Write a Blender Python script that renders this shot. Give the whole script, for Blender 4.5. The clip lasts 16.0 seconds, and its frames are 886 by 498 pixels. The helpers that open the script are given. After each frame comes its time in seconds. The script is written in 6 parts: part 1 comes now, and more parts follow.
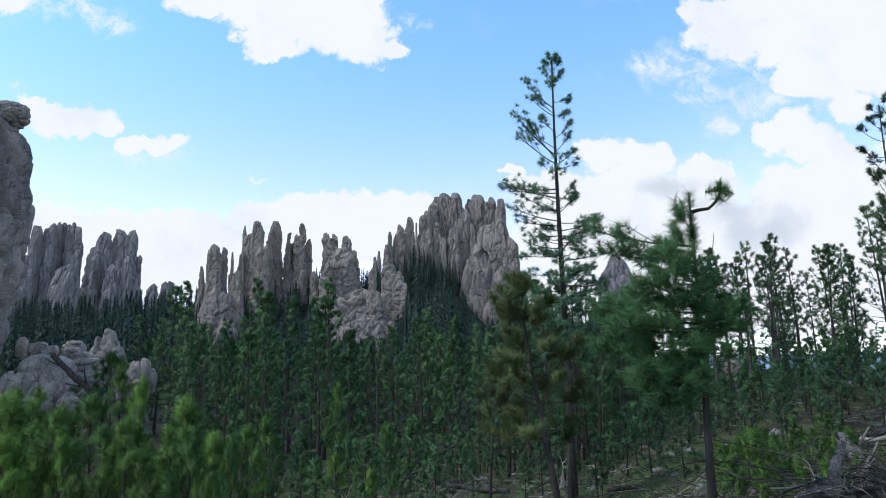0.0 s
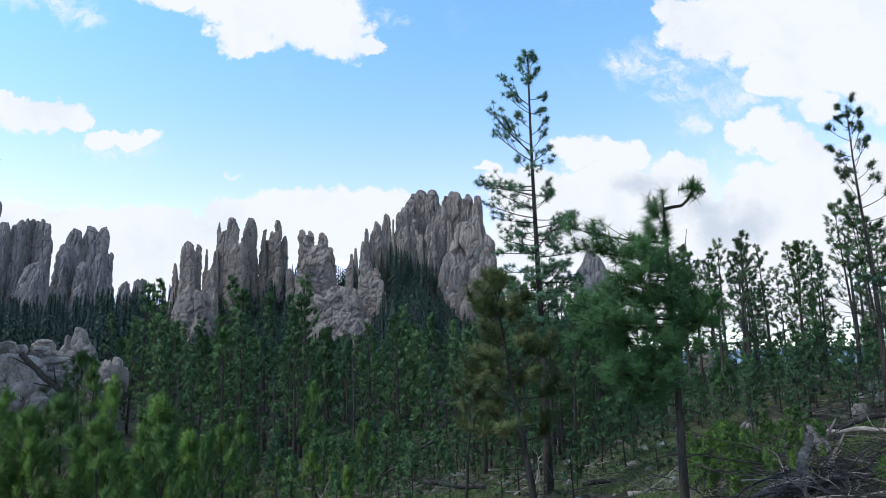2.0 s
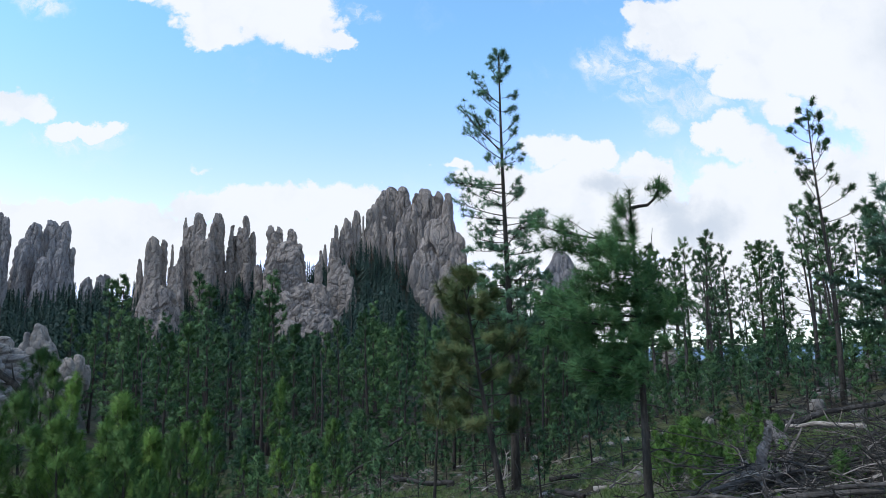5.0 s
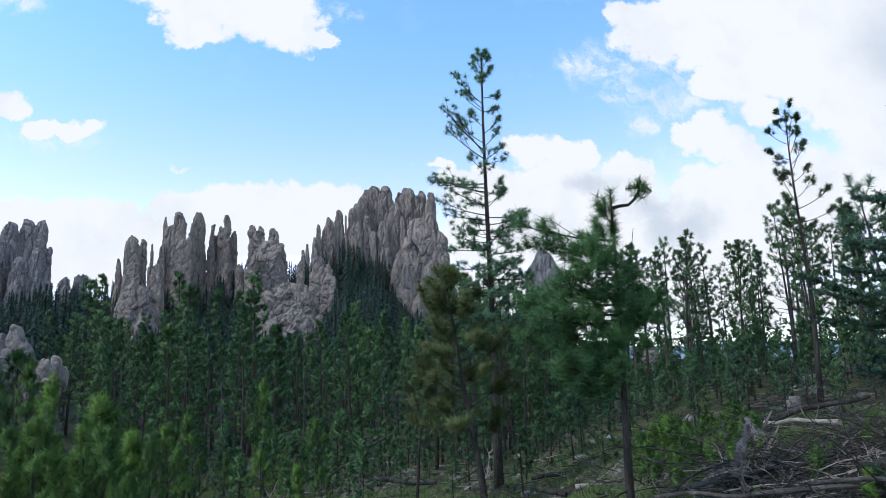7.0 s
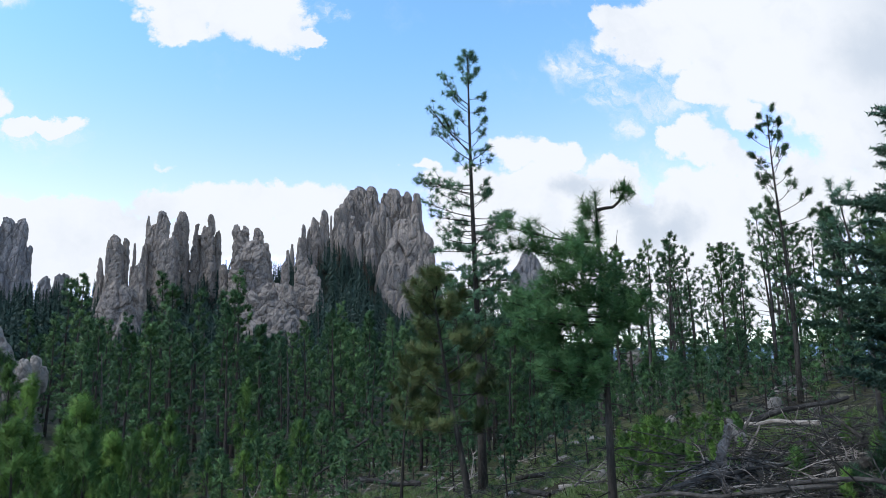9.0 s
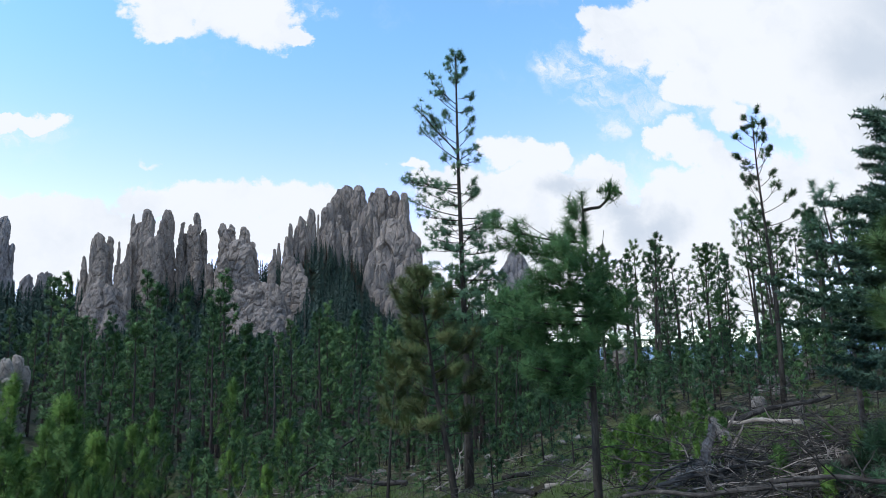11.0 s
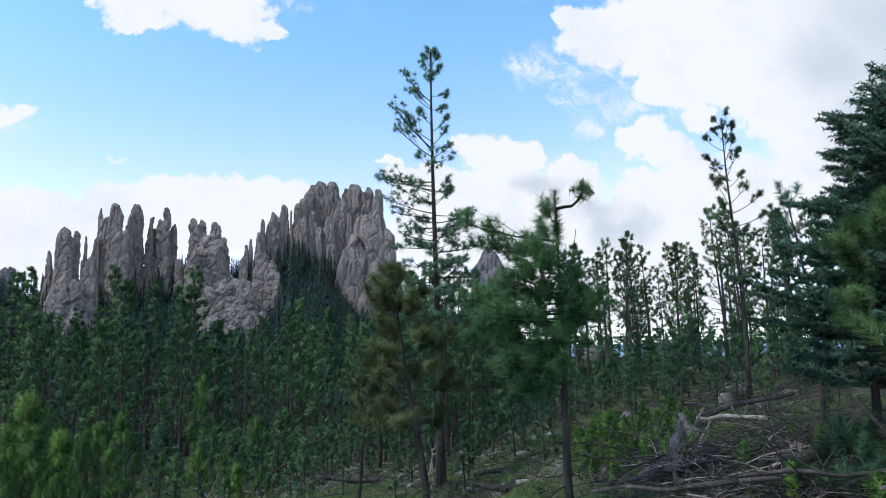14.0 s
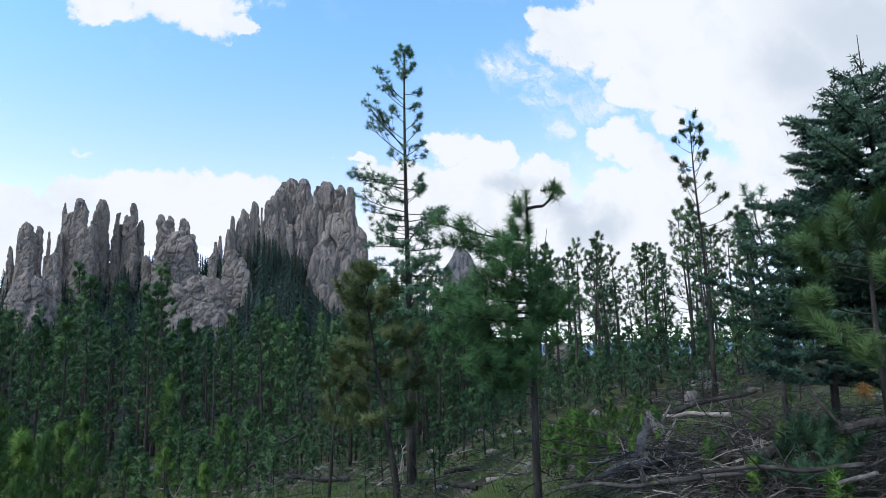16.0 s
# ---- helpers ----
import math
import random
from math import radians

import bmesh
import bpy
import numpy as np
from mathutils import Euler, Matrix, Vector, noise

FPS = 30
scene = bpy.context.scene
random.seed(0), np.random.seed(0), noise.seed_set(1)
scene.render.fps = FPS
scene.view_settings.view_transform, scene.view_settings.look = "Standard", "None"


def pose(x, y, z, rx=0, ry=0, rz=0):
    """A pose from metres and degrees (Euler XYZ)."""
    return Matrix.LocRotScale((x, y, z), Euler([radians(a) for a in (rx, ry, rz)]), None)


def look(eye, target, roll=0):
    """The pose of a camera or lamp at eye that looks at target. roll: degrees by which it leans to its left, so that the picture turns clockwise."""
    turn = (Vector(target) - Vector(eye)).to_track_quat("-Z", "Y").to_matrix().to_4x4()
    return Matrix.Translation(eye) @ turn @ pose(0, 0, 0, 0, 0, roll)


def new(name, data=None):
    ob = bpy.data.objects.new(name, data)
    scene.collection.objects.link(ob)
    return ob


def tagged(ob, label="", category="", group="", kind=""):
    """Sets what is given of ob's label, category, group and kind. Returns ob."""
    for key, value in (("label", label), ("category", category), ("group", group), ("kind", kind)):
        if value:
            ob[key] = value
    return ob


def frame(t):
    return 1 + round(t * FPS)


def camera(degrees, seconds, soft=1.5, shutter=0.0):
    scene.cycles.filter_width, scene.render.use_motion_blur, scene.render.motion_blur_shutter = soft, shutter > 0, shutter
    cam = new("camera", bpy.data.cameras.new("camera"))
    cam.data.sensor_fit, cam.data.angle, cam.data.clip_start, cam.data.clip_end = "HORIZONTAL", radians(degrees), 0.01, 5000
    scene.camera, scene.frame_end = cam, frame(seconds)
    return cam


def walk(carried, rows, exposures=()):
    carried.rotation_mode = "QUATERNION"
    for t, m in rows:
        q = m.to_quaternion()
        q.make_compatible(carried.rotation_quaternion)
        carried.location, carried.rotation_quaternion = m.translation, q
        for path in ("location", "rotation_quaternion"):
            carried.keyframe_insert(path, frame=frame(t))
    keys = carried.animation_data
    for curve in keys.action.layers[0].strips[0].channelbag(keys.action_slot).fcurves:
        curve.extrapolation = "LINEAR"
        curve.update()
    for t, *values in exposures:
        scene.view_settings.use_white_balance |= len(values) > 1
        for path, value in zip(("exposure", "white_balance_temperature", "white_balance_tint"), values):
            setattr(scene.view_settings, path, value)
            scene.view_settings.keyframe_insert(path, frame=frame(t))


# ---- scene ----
# ---- camera and walk ----
EYE = 1.6
cam = camera(68.15, 16.0, soft=0.75)
ROWS = [
    (0.0, -0.000, 0.000, 0.000, 0.18, 10.50, 0.80),
    (0.5, 0.002, -0.002, -0.001, -0.37, 10.47, 0.79),
    (1.0, 0.003, -0.004, -0.002, -0.87, 10.40, 0.95),
    (1.5, 0.005, -0.005, -0.002, -1.38, 10.32, 1.01),
    (2.0, 0.006, -0.007, -0.003, -1.80, 10.19, 1.19),
    (2.5, 0.007, -0.008, -0.004, -2.26, 10.22, 1.14),
    (3.0, 0.008, -0.009, -0.004, -2.57, 10.17, 1.25),
    (3.5, 0.009, -0.011, -0.004, -2.93, 10.14, 1.27),
    (4.0, 0.011, -0.013, -0.005, -3.47, 10.02, 1.29),
    (6.5, 0.015, -0.021, -0.007, -5.54, 9.83, 1.40),
    (7.0, 0.016, -0.022, -0.007, -5.91, 9.81, 1.54),
    (7.5, 0.017, -0.024, -0.008, -6.33, 9.79, 1.50),
    (8.0, 0.017, -0.025, -0.008, -6.71, 9.80, 1.57),
    (8.5, 0.018, -0.027, -0.008, -7.06, 9.85, 1.43),
    (9.0, 0.018, -0.028, -0.008, -7.21, 9.86, 1.42),
    (11.5, 0.020, -0.034, -0.009, -8.72, 9.75, 1.44),
    (12.0, 0.021, -0.036, -0.009, -9.11, 9.71, 1.49),
    (12.5, 0.021, -0.037, -0.009, -9.46, 9.66, 1.53),
    (13.0, 0.022, -0.039, -0.009, -9.82, 9.60, 1.46),
    (13.5, 0.022, -0.040, -0.010, -10.18, 9.53, 1.38),
    (14.0, 0.022, -0.042, -0.010, -10.65, 9.49, 1.41),
    (14.5, 0.023, -0.045, -0.010, -11.26, 9.46, 1.43),
    (15.0, 0.023, -0.048, -0.010, -11.92, 9.41, 1.55),
    (15.5, 0.023, -0.051, -0.010, -12.53, 9.34, 1.56),
    (16.0, 0.023, -0.054, -0.010, -13.12, 9.30, 1.39),
]
walk(cam, [(t, pose(x, y, EYE + z, 90 + pitch, roll, yaw)) for t, x, y, z, yaw, pitch, roll in ROWS])

# ---- sky, clouds and sun ----
SUN_EL, SUN_AZ = 50.0, -105.0          # degrees; azimuth clockwise from +y
world = bpy.data.worlds.new("sky")
scene.world = world
world.use_nodes = True
wn, wl = world.node_tree.nodes, world.node_tree.links
wn.clear()


def wmath(op, a, b=None, c=None, clamp=False):
    n = wn.new("ShaderNodeMath")
    n.operation, n.use_clamp = op, clamp
    for i, v in enumerate((a, b, c)):
        if v is None:
            continue
        if isinstance(v, (int, float)):
            n.inputs[i].default_value = v
        else:
            wl.new(v, n.inputs[i])
    return n.outputs[0]


def wvec(op, a, b=None, c=None):
    n = wn.new("ShaderNodeVectorMath")
    n.operation = op
    for i, v in enumerate((a, b, c)):
        if v is None:
            continue
        if isinstance(v, tuple):
            n.inputs[i].default_value = v
        else:
            wl.new(v, n.inputs[i])
    return n.outputs["Value"] if op in ("LENGTH", "DOT_PRODUCT") else n.outputs[0]


def wnoise(vec, scale, detail, rough=0.55):
    n = wn.new("ShaderNodeTexNoise")
    n.inputs["Scale"].default_value, n.inputs["Detail"].default_value, n.inputs["Roughness"].default_value = scale, detail, rough
    wl.new(vec, n.inputs["Vector"])
    return n


def wramp(x, lo, hi):
    n = wn.new("ShaderNodeMapRange")
    n.interpolation_type = "SMOOTHSTEP"
    n.inputs[1].default_value, n.inputs[2].default_value = lo, hi
    wl.new(x, n.inputs[0])
    return n.outputs[0]


coord = wn.new("ShaderNodeTexCoord").outputs["Generated"]
sep = wn.new("ShaderNodeSeparateXYZ")
wl.new(coord, sep.inputs[0])
ahead = wmath("MAXIMUM", sep.outputs[1], 0.05)
comb = wn.new("ShaderNodeCombineXYZ")
wl.new(wmath("DIVIDE", sep.outputs[0], ahead), comb.inputs[0])
wl.new(wmath("DIVIDE", sep.outputs[2], ahead), comb.inputs[1])
flat = comb.outputs[0]
# ragged edges: the plane of the clouds is shifted by noise at two sizes
w1 = wvec("SUBTRACT", wnoise(flat, 9.0, 5.0, 0.62).outputs["Color"], (0.5, 0.5, 0.5))
warp = wvec("MULTIPLY_ADD", w1, (0.12, 0.10, 0.0), flat)
w2 = wvec("SUBTRACT", wnoise(flat, 38.0, 4.0, 0.6).outputs["Color"], (0.5, 0.5, 0.5))
warp = wvec("MULTIPLY_ADD", w2, (0.022, 0.02, 0.0), warp)


def banks(groups):
    """The nearest of many soft ellipses: centre and half size, by tangents of the direction."""
    best = None
    for u, v, ru, rv in groups:
        d = wvec("LENGTH", wvec("MULTIPLY", wvec("SUBTRACT", warp, (u, v, 0.0)), (1 / ru, 1 / rv, 0.0)))
        best = d if best is None else wmath("MINIMUM", best, d)
    return best


CUMULUS_LEFT = [(-0.358, 0.614, 0.113, 0.035), (-0.262, 0.577, 0.094, 0.049), (-0.187, 0.581, 0.103, 0.064), (-0.13, 0.543, 0.065, 0.043), (-0.083, 0.517, 0.035, 0.016), (-0.279, 0.537, 0.056, 0.03), (-0.595, 0.412, 0.078, 0.031), (-0.644, 0.427, 0.039, 0.021), (-0.544, 0.4, 0.037, 0.017), (-0.459, 0.368, 0.053, 0.017), (-0.492, 0.378, 0.027, 0.013), (-0.587, 0.229, 0.106, 0.042), (-0.657, 0.218, 0.08, 0.046), (-0.498, 0.22, 0.097, 0.036), (-0.401, 0.224, 0.08, 0.036), (-0.338, 0.2, 0.106, 0.045), (-0.27, 0.252, 0.071, 0.029), (-0.198, 0.245, 0.098, 0.033), (-0.119, 0.258, 0.062, 0.028), (-0.057, 0.237, 0.089, 0.031), (-0.162, 0.198, 0.193, 0.045), (-0.469, 0.175, 0.289, 0.054), (-0.812, 0.622, 0.133, 0.042), (-0.846, 0.374, 0.082, 0.029), (-0.823, 0.207, 0.106, 0.055)]
CUMULUS_RIGHT = [(0.11, 0.318, 0.033, 0.01), (0.163, 0.293, 0.074, 0.029), (0.25, 0.337, 0.037, 0.037), (0.304, 0.332, 0.054, 0.037), (0.349, 0.331, 0.032, 0.033), (0.414, 0.306, 0.048, 0.029), (0.269, 0.268, 0.182, 0.042), (0.378, 0.244, 0.107, 0.051), (0.295, 0.191, 0.269, 0.058), (0.487, 0.555, 0.086, 0.056), (0.581, 0.559, 0.113, 0.086), (0.638, 0.487, 0.086, 0.074), (0.705, 0.506, 0.095, 0.103), (0.443, 0.581, 0.052, 0.029), (0.587, 0.449, 0.051, 0.036), (0.656, 0.409, 0.043, 0.027), (0.572, 0.353, 0.06, 0.04), (0.524, 0.367, 0.031, 0.025), (0.624, 0.333, 0.05, 0.039), (0.499, 0.26, 0.034, 0.03), (0.597, 0.259, 0.107, 0.051), (0.684, 0.276, 0.066, 0.052), (0.583, 0.178, 0.244, 0.066), (0.4, 0.093, 0.48, 0.056)]
CUMULUS_FAR_RIGHT = [(0.786, 0.604, 0.187, 0.129), (0.941, 0.571, 0.238, 0.18), (1.115, 0.608, 0.283, 0.2), (0.716, 0.498, 0.143, 0.078), (0.826, 0.44, 0.147, 0.078), (0.938, 0.368, 0.165, 0.101), (1.103, 0.375, 0.217, 0.163), (0.611, 0.589, 0.127, 0.067), (0.782, 0.267, 0.191, 0.074), (1.289, 0.513, 0.391, 0.387), (0.546, 0.212, 0.097, 0.05), (0.621, 0.173, 0.133, 0.05)]
WISPS = [(-0.697, 0.604, 0.076, 0.033), (-0.612, 0.604, 0.095, 0.027), (-0.548, 0.574, 0.053, 0.027), (-0.683, 0.468, 0.013, 0.018), (0.402, 0.481, 0.069, 0.052), (0.342, 0.49, 0.028, 0.044), (0.421, 0.432, 0.064, 0.025), (0.448, 0.375, 0.022, 0.025), (-0.041, 0.568, 0.028, 0.018), (-0.315, 0.277, 0.036, 0.011), (-0.294, 0.311, 0.014, 0.006), (0.509, 0.489, 0.065, 0.06), (-0.481, 0.357, 0.082, 0.025), (0.4, 0.289, 0.134, 0.056), (0.5, 0.421, 0.097, 0.042), (0.63, 0.429, 0.102, 0.032)]
GREY = [(0.353, 0.272, 0.053, 0.028), (0.449, 0.243, 0.053, 0.031), (0.473, 0.215, 0.044, 0.055), (1.119, 0.633, 0.27, 0.163), (1.203, 0.496, 0.348, 0.235), (0.949, 0.537, 0.143, 0.106), (1.031, 0.406, 0.144, 0.127), (0.516, 0.221, 0.063, 0.039)]
fray = wmath("MULTIPLY", wmath("SUBTRACT", wnoise(flat, 15.0, 10.0, 0.64).outputs["Fac"], 0.5), 1.35)
inside = wmath("SUBTRACT", 1.0, wramp(wmath("ADD", banks(CUMULUS_LEFT + CUMULUS_RIGHT + CUMULUS_FAR_RIGHT), fray), 0.80, 1.10))
# torn wisps: thin cloud broken by fine noise
shred = wramp(wnoise(warp, 20.0, 8.0, 0.68).outputs["Fac"], 0.40, 0.66)
thin = wmath("MULTIPLY", wmath("SUBTRACT", 1.0, wramp(wmath("ADD", banks(WISPS), fray), 0.25, 1.25)), shred)
wisps = wmath("MULTIPLY", wramp(wnoise(warp, 5.0, 6.0, 0.65).outputs["Fac"], 0.55, 0.80), 0.20)
cover = wmath("MAXIMUM", inside, wmath("MULTIPLY", thin, 0.85))
cover = wmath("MAXIMUM", cover, wisps)
# out of the view the broken cloud goes on all round
front = wramp(sep.outputs[1], 0.30, 0.55)
around = wramp(wnoise(coord, 3.2, 6.0, 0.6).outputs["Fac"], 0.44, 0.60)
mixf = wn.new("ShaderNodeMix")
wl.new(front, mixf.inputs[0]), wl.new(around, mixf.inputs[2]), wl.new(cover, mixf.inputs[3])
cover = mixf.outputs[0]
# billows and grey undersides
shade = wnoise(warp, 7.5, 5.0, 0.55).outputs["Fac"]
grey = wmath("MULTIPLY", wramp(shade, 0.46, 0.76), 0.40)
grey = wmath("MAXIMUM", grey, wmath("SUBTRACT", 1.0, wramp(banks(GREY), 0.15, 1.25)))
cloudcol = wn.new("ShaderNodeMix")
cloudcol.data_type = "RGBA"
wl.new(grey, cloudcol.inputs["Factor"])
cloudcol.inputs["A"].default_value = (9.1, 9.55, 10.3, 1)
cloudcol.inputs["B"].default_value = (6.5, 7.3, 8.5, 1)
sky = wn.new("ShaderNodeTexSky")
sky.sky_type, sky.sun_disc = "NISHITA", False
sky.sun_elevation, sky.sun_rotation = radians(SUN_EL), radians(SUN_AZ)
sky.altitude, sky.air_density, sky.dust_density, sky.ozone_density = 1700, 1.0, 0.6, 1.0
skygain = wn.new("ShaderNodeMix")
skygain.data_type, skygain.blend_type = "RGBA", "MULTIPLY"
skygain.inputs["Factor"].default_value = 1.0
wl.new(sky.outputs[0], skygain.inputs["A"])
tint = wn.new("ShaderNodeMix")
tint.data_type = "RGBA"
wl.new(wramp(sep.outputs[2], 0.12, 0.50), tint.inputs["Factor"])
tint.inputs["A"].default_value = (4.2, 3.2, 3.2, 1)
tint.inputs["B"].default_value = (2.7, 3.6, 3.6, 1)
low_tint = wn.new("ShaderNodeMix")
low_tint.data_type = "RGBA"
wl.new(wramp(sep.outputs[2], 0.0, 0.16), low_tint.inputs["Factor"])
low_tint.inputs["A"].default_value = (2.9, 3.0, 3.4, 1)
wl.new(tint.outputs["Result"], low_tint.inputs["B"])
wl.new(low_tint.outputs["Result"], skygain.inputs["B"])
mixc = wn.new("ShaderNodeMix")
mixc.data_type = "RGBA"
wl.new(cover, mixc.inputs["Factor"])
wl.new(skygain.outputs["Result"], mixc.inputs["A"])
wl.new(cloudcol.outputs["Result"], mixc.inputs["B"])
back = wn.new("ShaderNodeBackground")
back.inputs["Strength"].default_value = 0.10
wl.new(mixc.outputs["Result"], back.inputs["Color"])
wl.new(back.outputs[0], wn.new("ShaderNodeOutputWorld").inputs[0])

sun = new("sun", bpy.data.lights.new("sun", "SUN"))
sun.data.energy, sun.data.angle, sun.data.color = 2.0, radians(5), (1.0, 0.97, 0.93)
sd = Vector((math.sin(radians(SUN_AZ)) * math.cos(radians(SUN_EL)), math.cos(radians(SUN_AZ)) * math.cos(radians(SUN_EL)), math.sin(radians(SUN_EL))))
sun.matrix_world = look(sd * 50, (0, 0, 0))


# ---- materials ----
class Nodes:
    """A principled material with short ways to add nodes."""

    def __init__(self, name, rough=0.8, spec=0.3):
        self.mat = bpy.data.materials.new(name)
        self.mat.use_nodes = True
        self.n, self.l = self.mat.node_tree.nodes, self.mat.node_tree.links
        self.bsdf = self.n["Principled BSDF"]
        self.bsdf.inputs["Roughness"].default_value = rough
        self.bsdf.inputs["Specular IOR Level"].default_value = spec
        self.co = self.n.new("ShaderNodeTexCoord").outputs["Object"]

    def noise(self, scale, detail=5.0, rough=0.6, stretch=None, vec=None):
        vec = vec or self.co
        if stretch:
            m = self.n.new("ShaderNodeMapping")
            m.inputs["Scale"].default_value = stretch
            self.l.new(vec, m.inputs["Vector"])
            vec = m.outputs[0]
        t = self.n.new("ShaderNodeTexNoise")
        t.inputs["Scale"].default_value, t.inputs["Detail"].default_value, t.inputs["Roughness"].default_value = scale, detail, rough
        self.l.new(vec, t.inputs["Vector"])
        return t.outputs["Fac"]

    def voronoi(self, scale, stretch=None, feature="DISTANCE_TO_EDGE"):
        vec = self.co
        if stretch:
            m = self.n.new("ShaderNodeMapping")
            m.inputs["Scale"].default_value = stretch
            self.l.new(vec, m.inputs["Vector"])
            vec = m.outputs[0]
        w = self.n.new("ShaderNodeTexNoise")
        w.inputs["Scale"].default_value, w.inputs["Detail"].default_value = scale * 0.9, 4.0
        self.l.new(vec, w.inputs["Vector"])
        m = self.n.new("ShaderNodeVectorMath")
        m.operation = "MULTIPLY_ADD"
        m.inputs[1].default_value = (0.8 / scale,) * 3
        self.l.new(w.outputs["Color"], m.inputs[0]), self.l.new(vec, m.inputs[2])
        vec = m.outputs[0]
        t = self.n.new("ShaderNodeTexVoronoi")
        t.feature = feature
        t.inputs["Scale"].default_value = scale
        self.l.new(vec, t.inputs["Vector"])
        return t.outputs[0]

    def ramp(self, fac, *stops):
        r = self.n.new("ShaderNodeValToRGB")
        els = r.color_ramp.elements
        while len(els) < len(stops):
            els.new(0.5)
        for e, (p, c) in zip(els, stops):
            e.position, e.color = p, (*c, 1)
        self.l.new(fac, r.inputs[0])
        return r.outputs[0]

    def mix(self, fac, a, b, blend="MIX"):
        m = self.n.new("ShaderNodeMix")
        m.data_type, m.blend_type = "RGBA", blend
        for k, v in (("Factor", fac), ("A", a), ("B", b)):
            if isinstance(v, tuple):
                m.inputs[k].default_value = (*v, 1)
            elif isinstance(v, (int, float)):
                m.inputs[k].default_value = v
            else:
                self.l.new(v, m.inputs[k])
        return m.outputs["Result"]

    def random(self):
        return self.n.new("ShaderNodeObjectInfo").outputs["Random"]

    def island(self):
        return self.n.new("ShaderNodeNewGeometry").outputs["Random Per Island"]

    def colour(self, c):
        self.l.new(c, self.bsdf.inputs["Base Color"])
        return self

    def bump(self, h, dist, strength=1.0):
        b = self.n.new("ShaderNodeBump")
        b.inputs["Distance"].default_value, b.inputs["Strength"].default_value = dist, strength
        self.l.new(h, b.inputs["Height"])
        self.l.new(b.outputs[0], self.bsdf.inputs["Normal"])
        return self

    def leafy(self, colour, share=0.25):
        """Some light goes through, as in needles and blades."""
        t = self.n.new("ShaderNodeBsdfTranslucent")
        self.l.new(colour, t.inputs["Color"])
        m = self.n.new("ShaderNodeMixShader")
        m.inputs[0].default_value = share
        self.l.new(self.bsdf.outputs[0], m.inputs[1]), self.l.new(t.outputs[0], m.inputs[2])
        self.l.new(m.outputs[0], self.n["Material Output"].inputs["Surface"])
        return self


def granite(name, scale, tint_a, tint_b, dark, joints=0.65):
    k = Nodes(name, 0.9, 0.2)
    big = k.noise(0.05 * scale, 4, 0.6)
    streak = k.noise(0.22 * scale, 5, 0.65, (1, 1, 0.22))
    grain = k.noise(2.2 * scale, 5, 0.7)
    base = k.ramp(big, (0.35, tint_a), (0.65, tint_b))
    base = k.mix(k.ramp(streak, (0.46, (0, 0, 0)), (0.66, (0.8, 0.8, 0.8))), base, dark)
    base = k.mix(0.55, base, k.ramp(grain, (0.3, (0.45, 0.45, 0.45)), (0.7, (1.35, 1.33, 1.3))), "MULTIPLY")
    crack = k.ramp(k.voronoi(0.30 * scale, (1, 1, 0.38)), (0.0, (0.35, 0.34, 0.34)), (0.03, (1, 1, 1)))
    base = k.mix(joints, base, crack, "MULTIPLY")
    fine = k.ramp(k.voronoi(1.05 * scale, (1, 1, 0.55)), (0.0, (0.45, 0.44, 0.44)), (0.05, (1, 1, 1)))
    base = k.mix(0.7 * joints, base, fine, "MULTIPLY")
    hgt = k.mix(0.8 * joints, k.noise(0.8 * scale, 6, 0.7), k.mix(0.6, crack, fine, "MULTIPLY"), "MULTIPLY")
    return k.colour(base).bump(hgt, 0.55 / scale, 1.0).mat


M_SPIRE = granite("weathered_granite", 1.0, (0.262, 0.235, 0.216), (0.372, 0.322, 0.285), (0.165, 0.158, 0.162), 0.75)
# air haze over the far ridges is put into this rock's bluish grey
M_RIDGE = granite("hazed_grey_granite", 0.8, (0.245, 0.238, 0.246), (0.33, 0.317, 0.318), (0.165, 0.165, 0.178), 0.8)
M_ROCK = granite("grey_granite", 5.0, (0.22, 0.21, 0.20), (0.32, 0.30, 0.28), (0.12, 0.12, 0.125), 0.0)
M_BLOCK = granite("jointed_granite", 3.2, (0.34, 0.32, 0.30), (0.45, 0.42, 0.39), (0.17, 0.165, 0.165), 0.75)
M_STONE = granite("pale_stone", 14.0, (0.21, 0.198, 0.184), (0.32, 0.298, 0.278), (0.15, 0.144, 0.14), 0.0)


def needles_material(name, dark, light, old, share=0.2, amount=0.0, gloss=0.15):
    k = Nodes(name, 0.5, gloss)
    c = k.ramp(k.island(), (0.0, dark), (0.75, light), (1.0, old))
    c = k.mix(k.ramp(k.noise(3.2, 3), (0.44, (0, 0, 0)), (0.62, (0.7, 0.7, 0.7))), c, light)
    c = k.mix(1.0, c, k.ramp(k.random(), (0.0, (0.58, 0.68, 0.80)), (1.0, (1.28, 1.26, 1.02))), "MULTIPLY")
    if amount:
        c = k.mix(k.ramp(k.noise(2.6, 2), (0.5 - amount * 0.2, (0, 0, 0)), (0.62, (amount, amount, amount))), c, old)
    return k.colour(c).leafy(c, share).mat


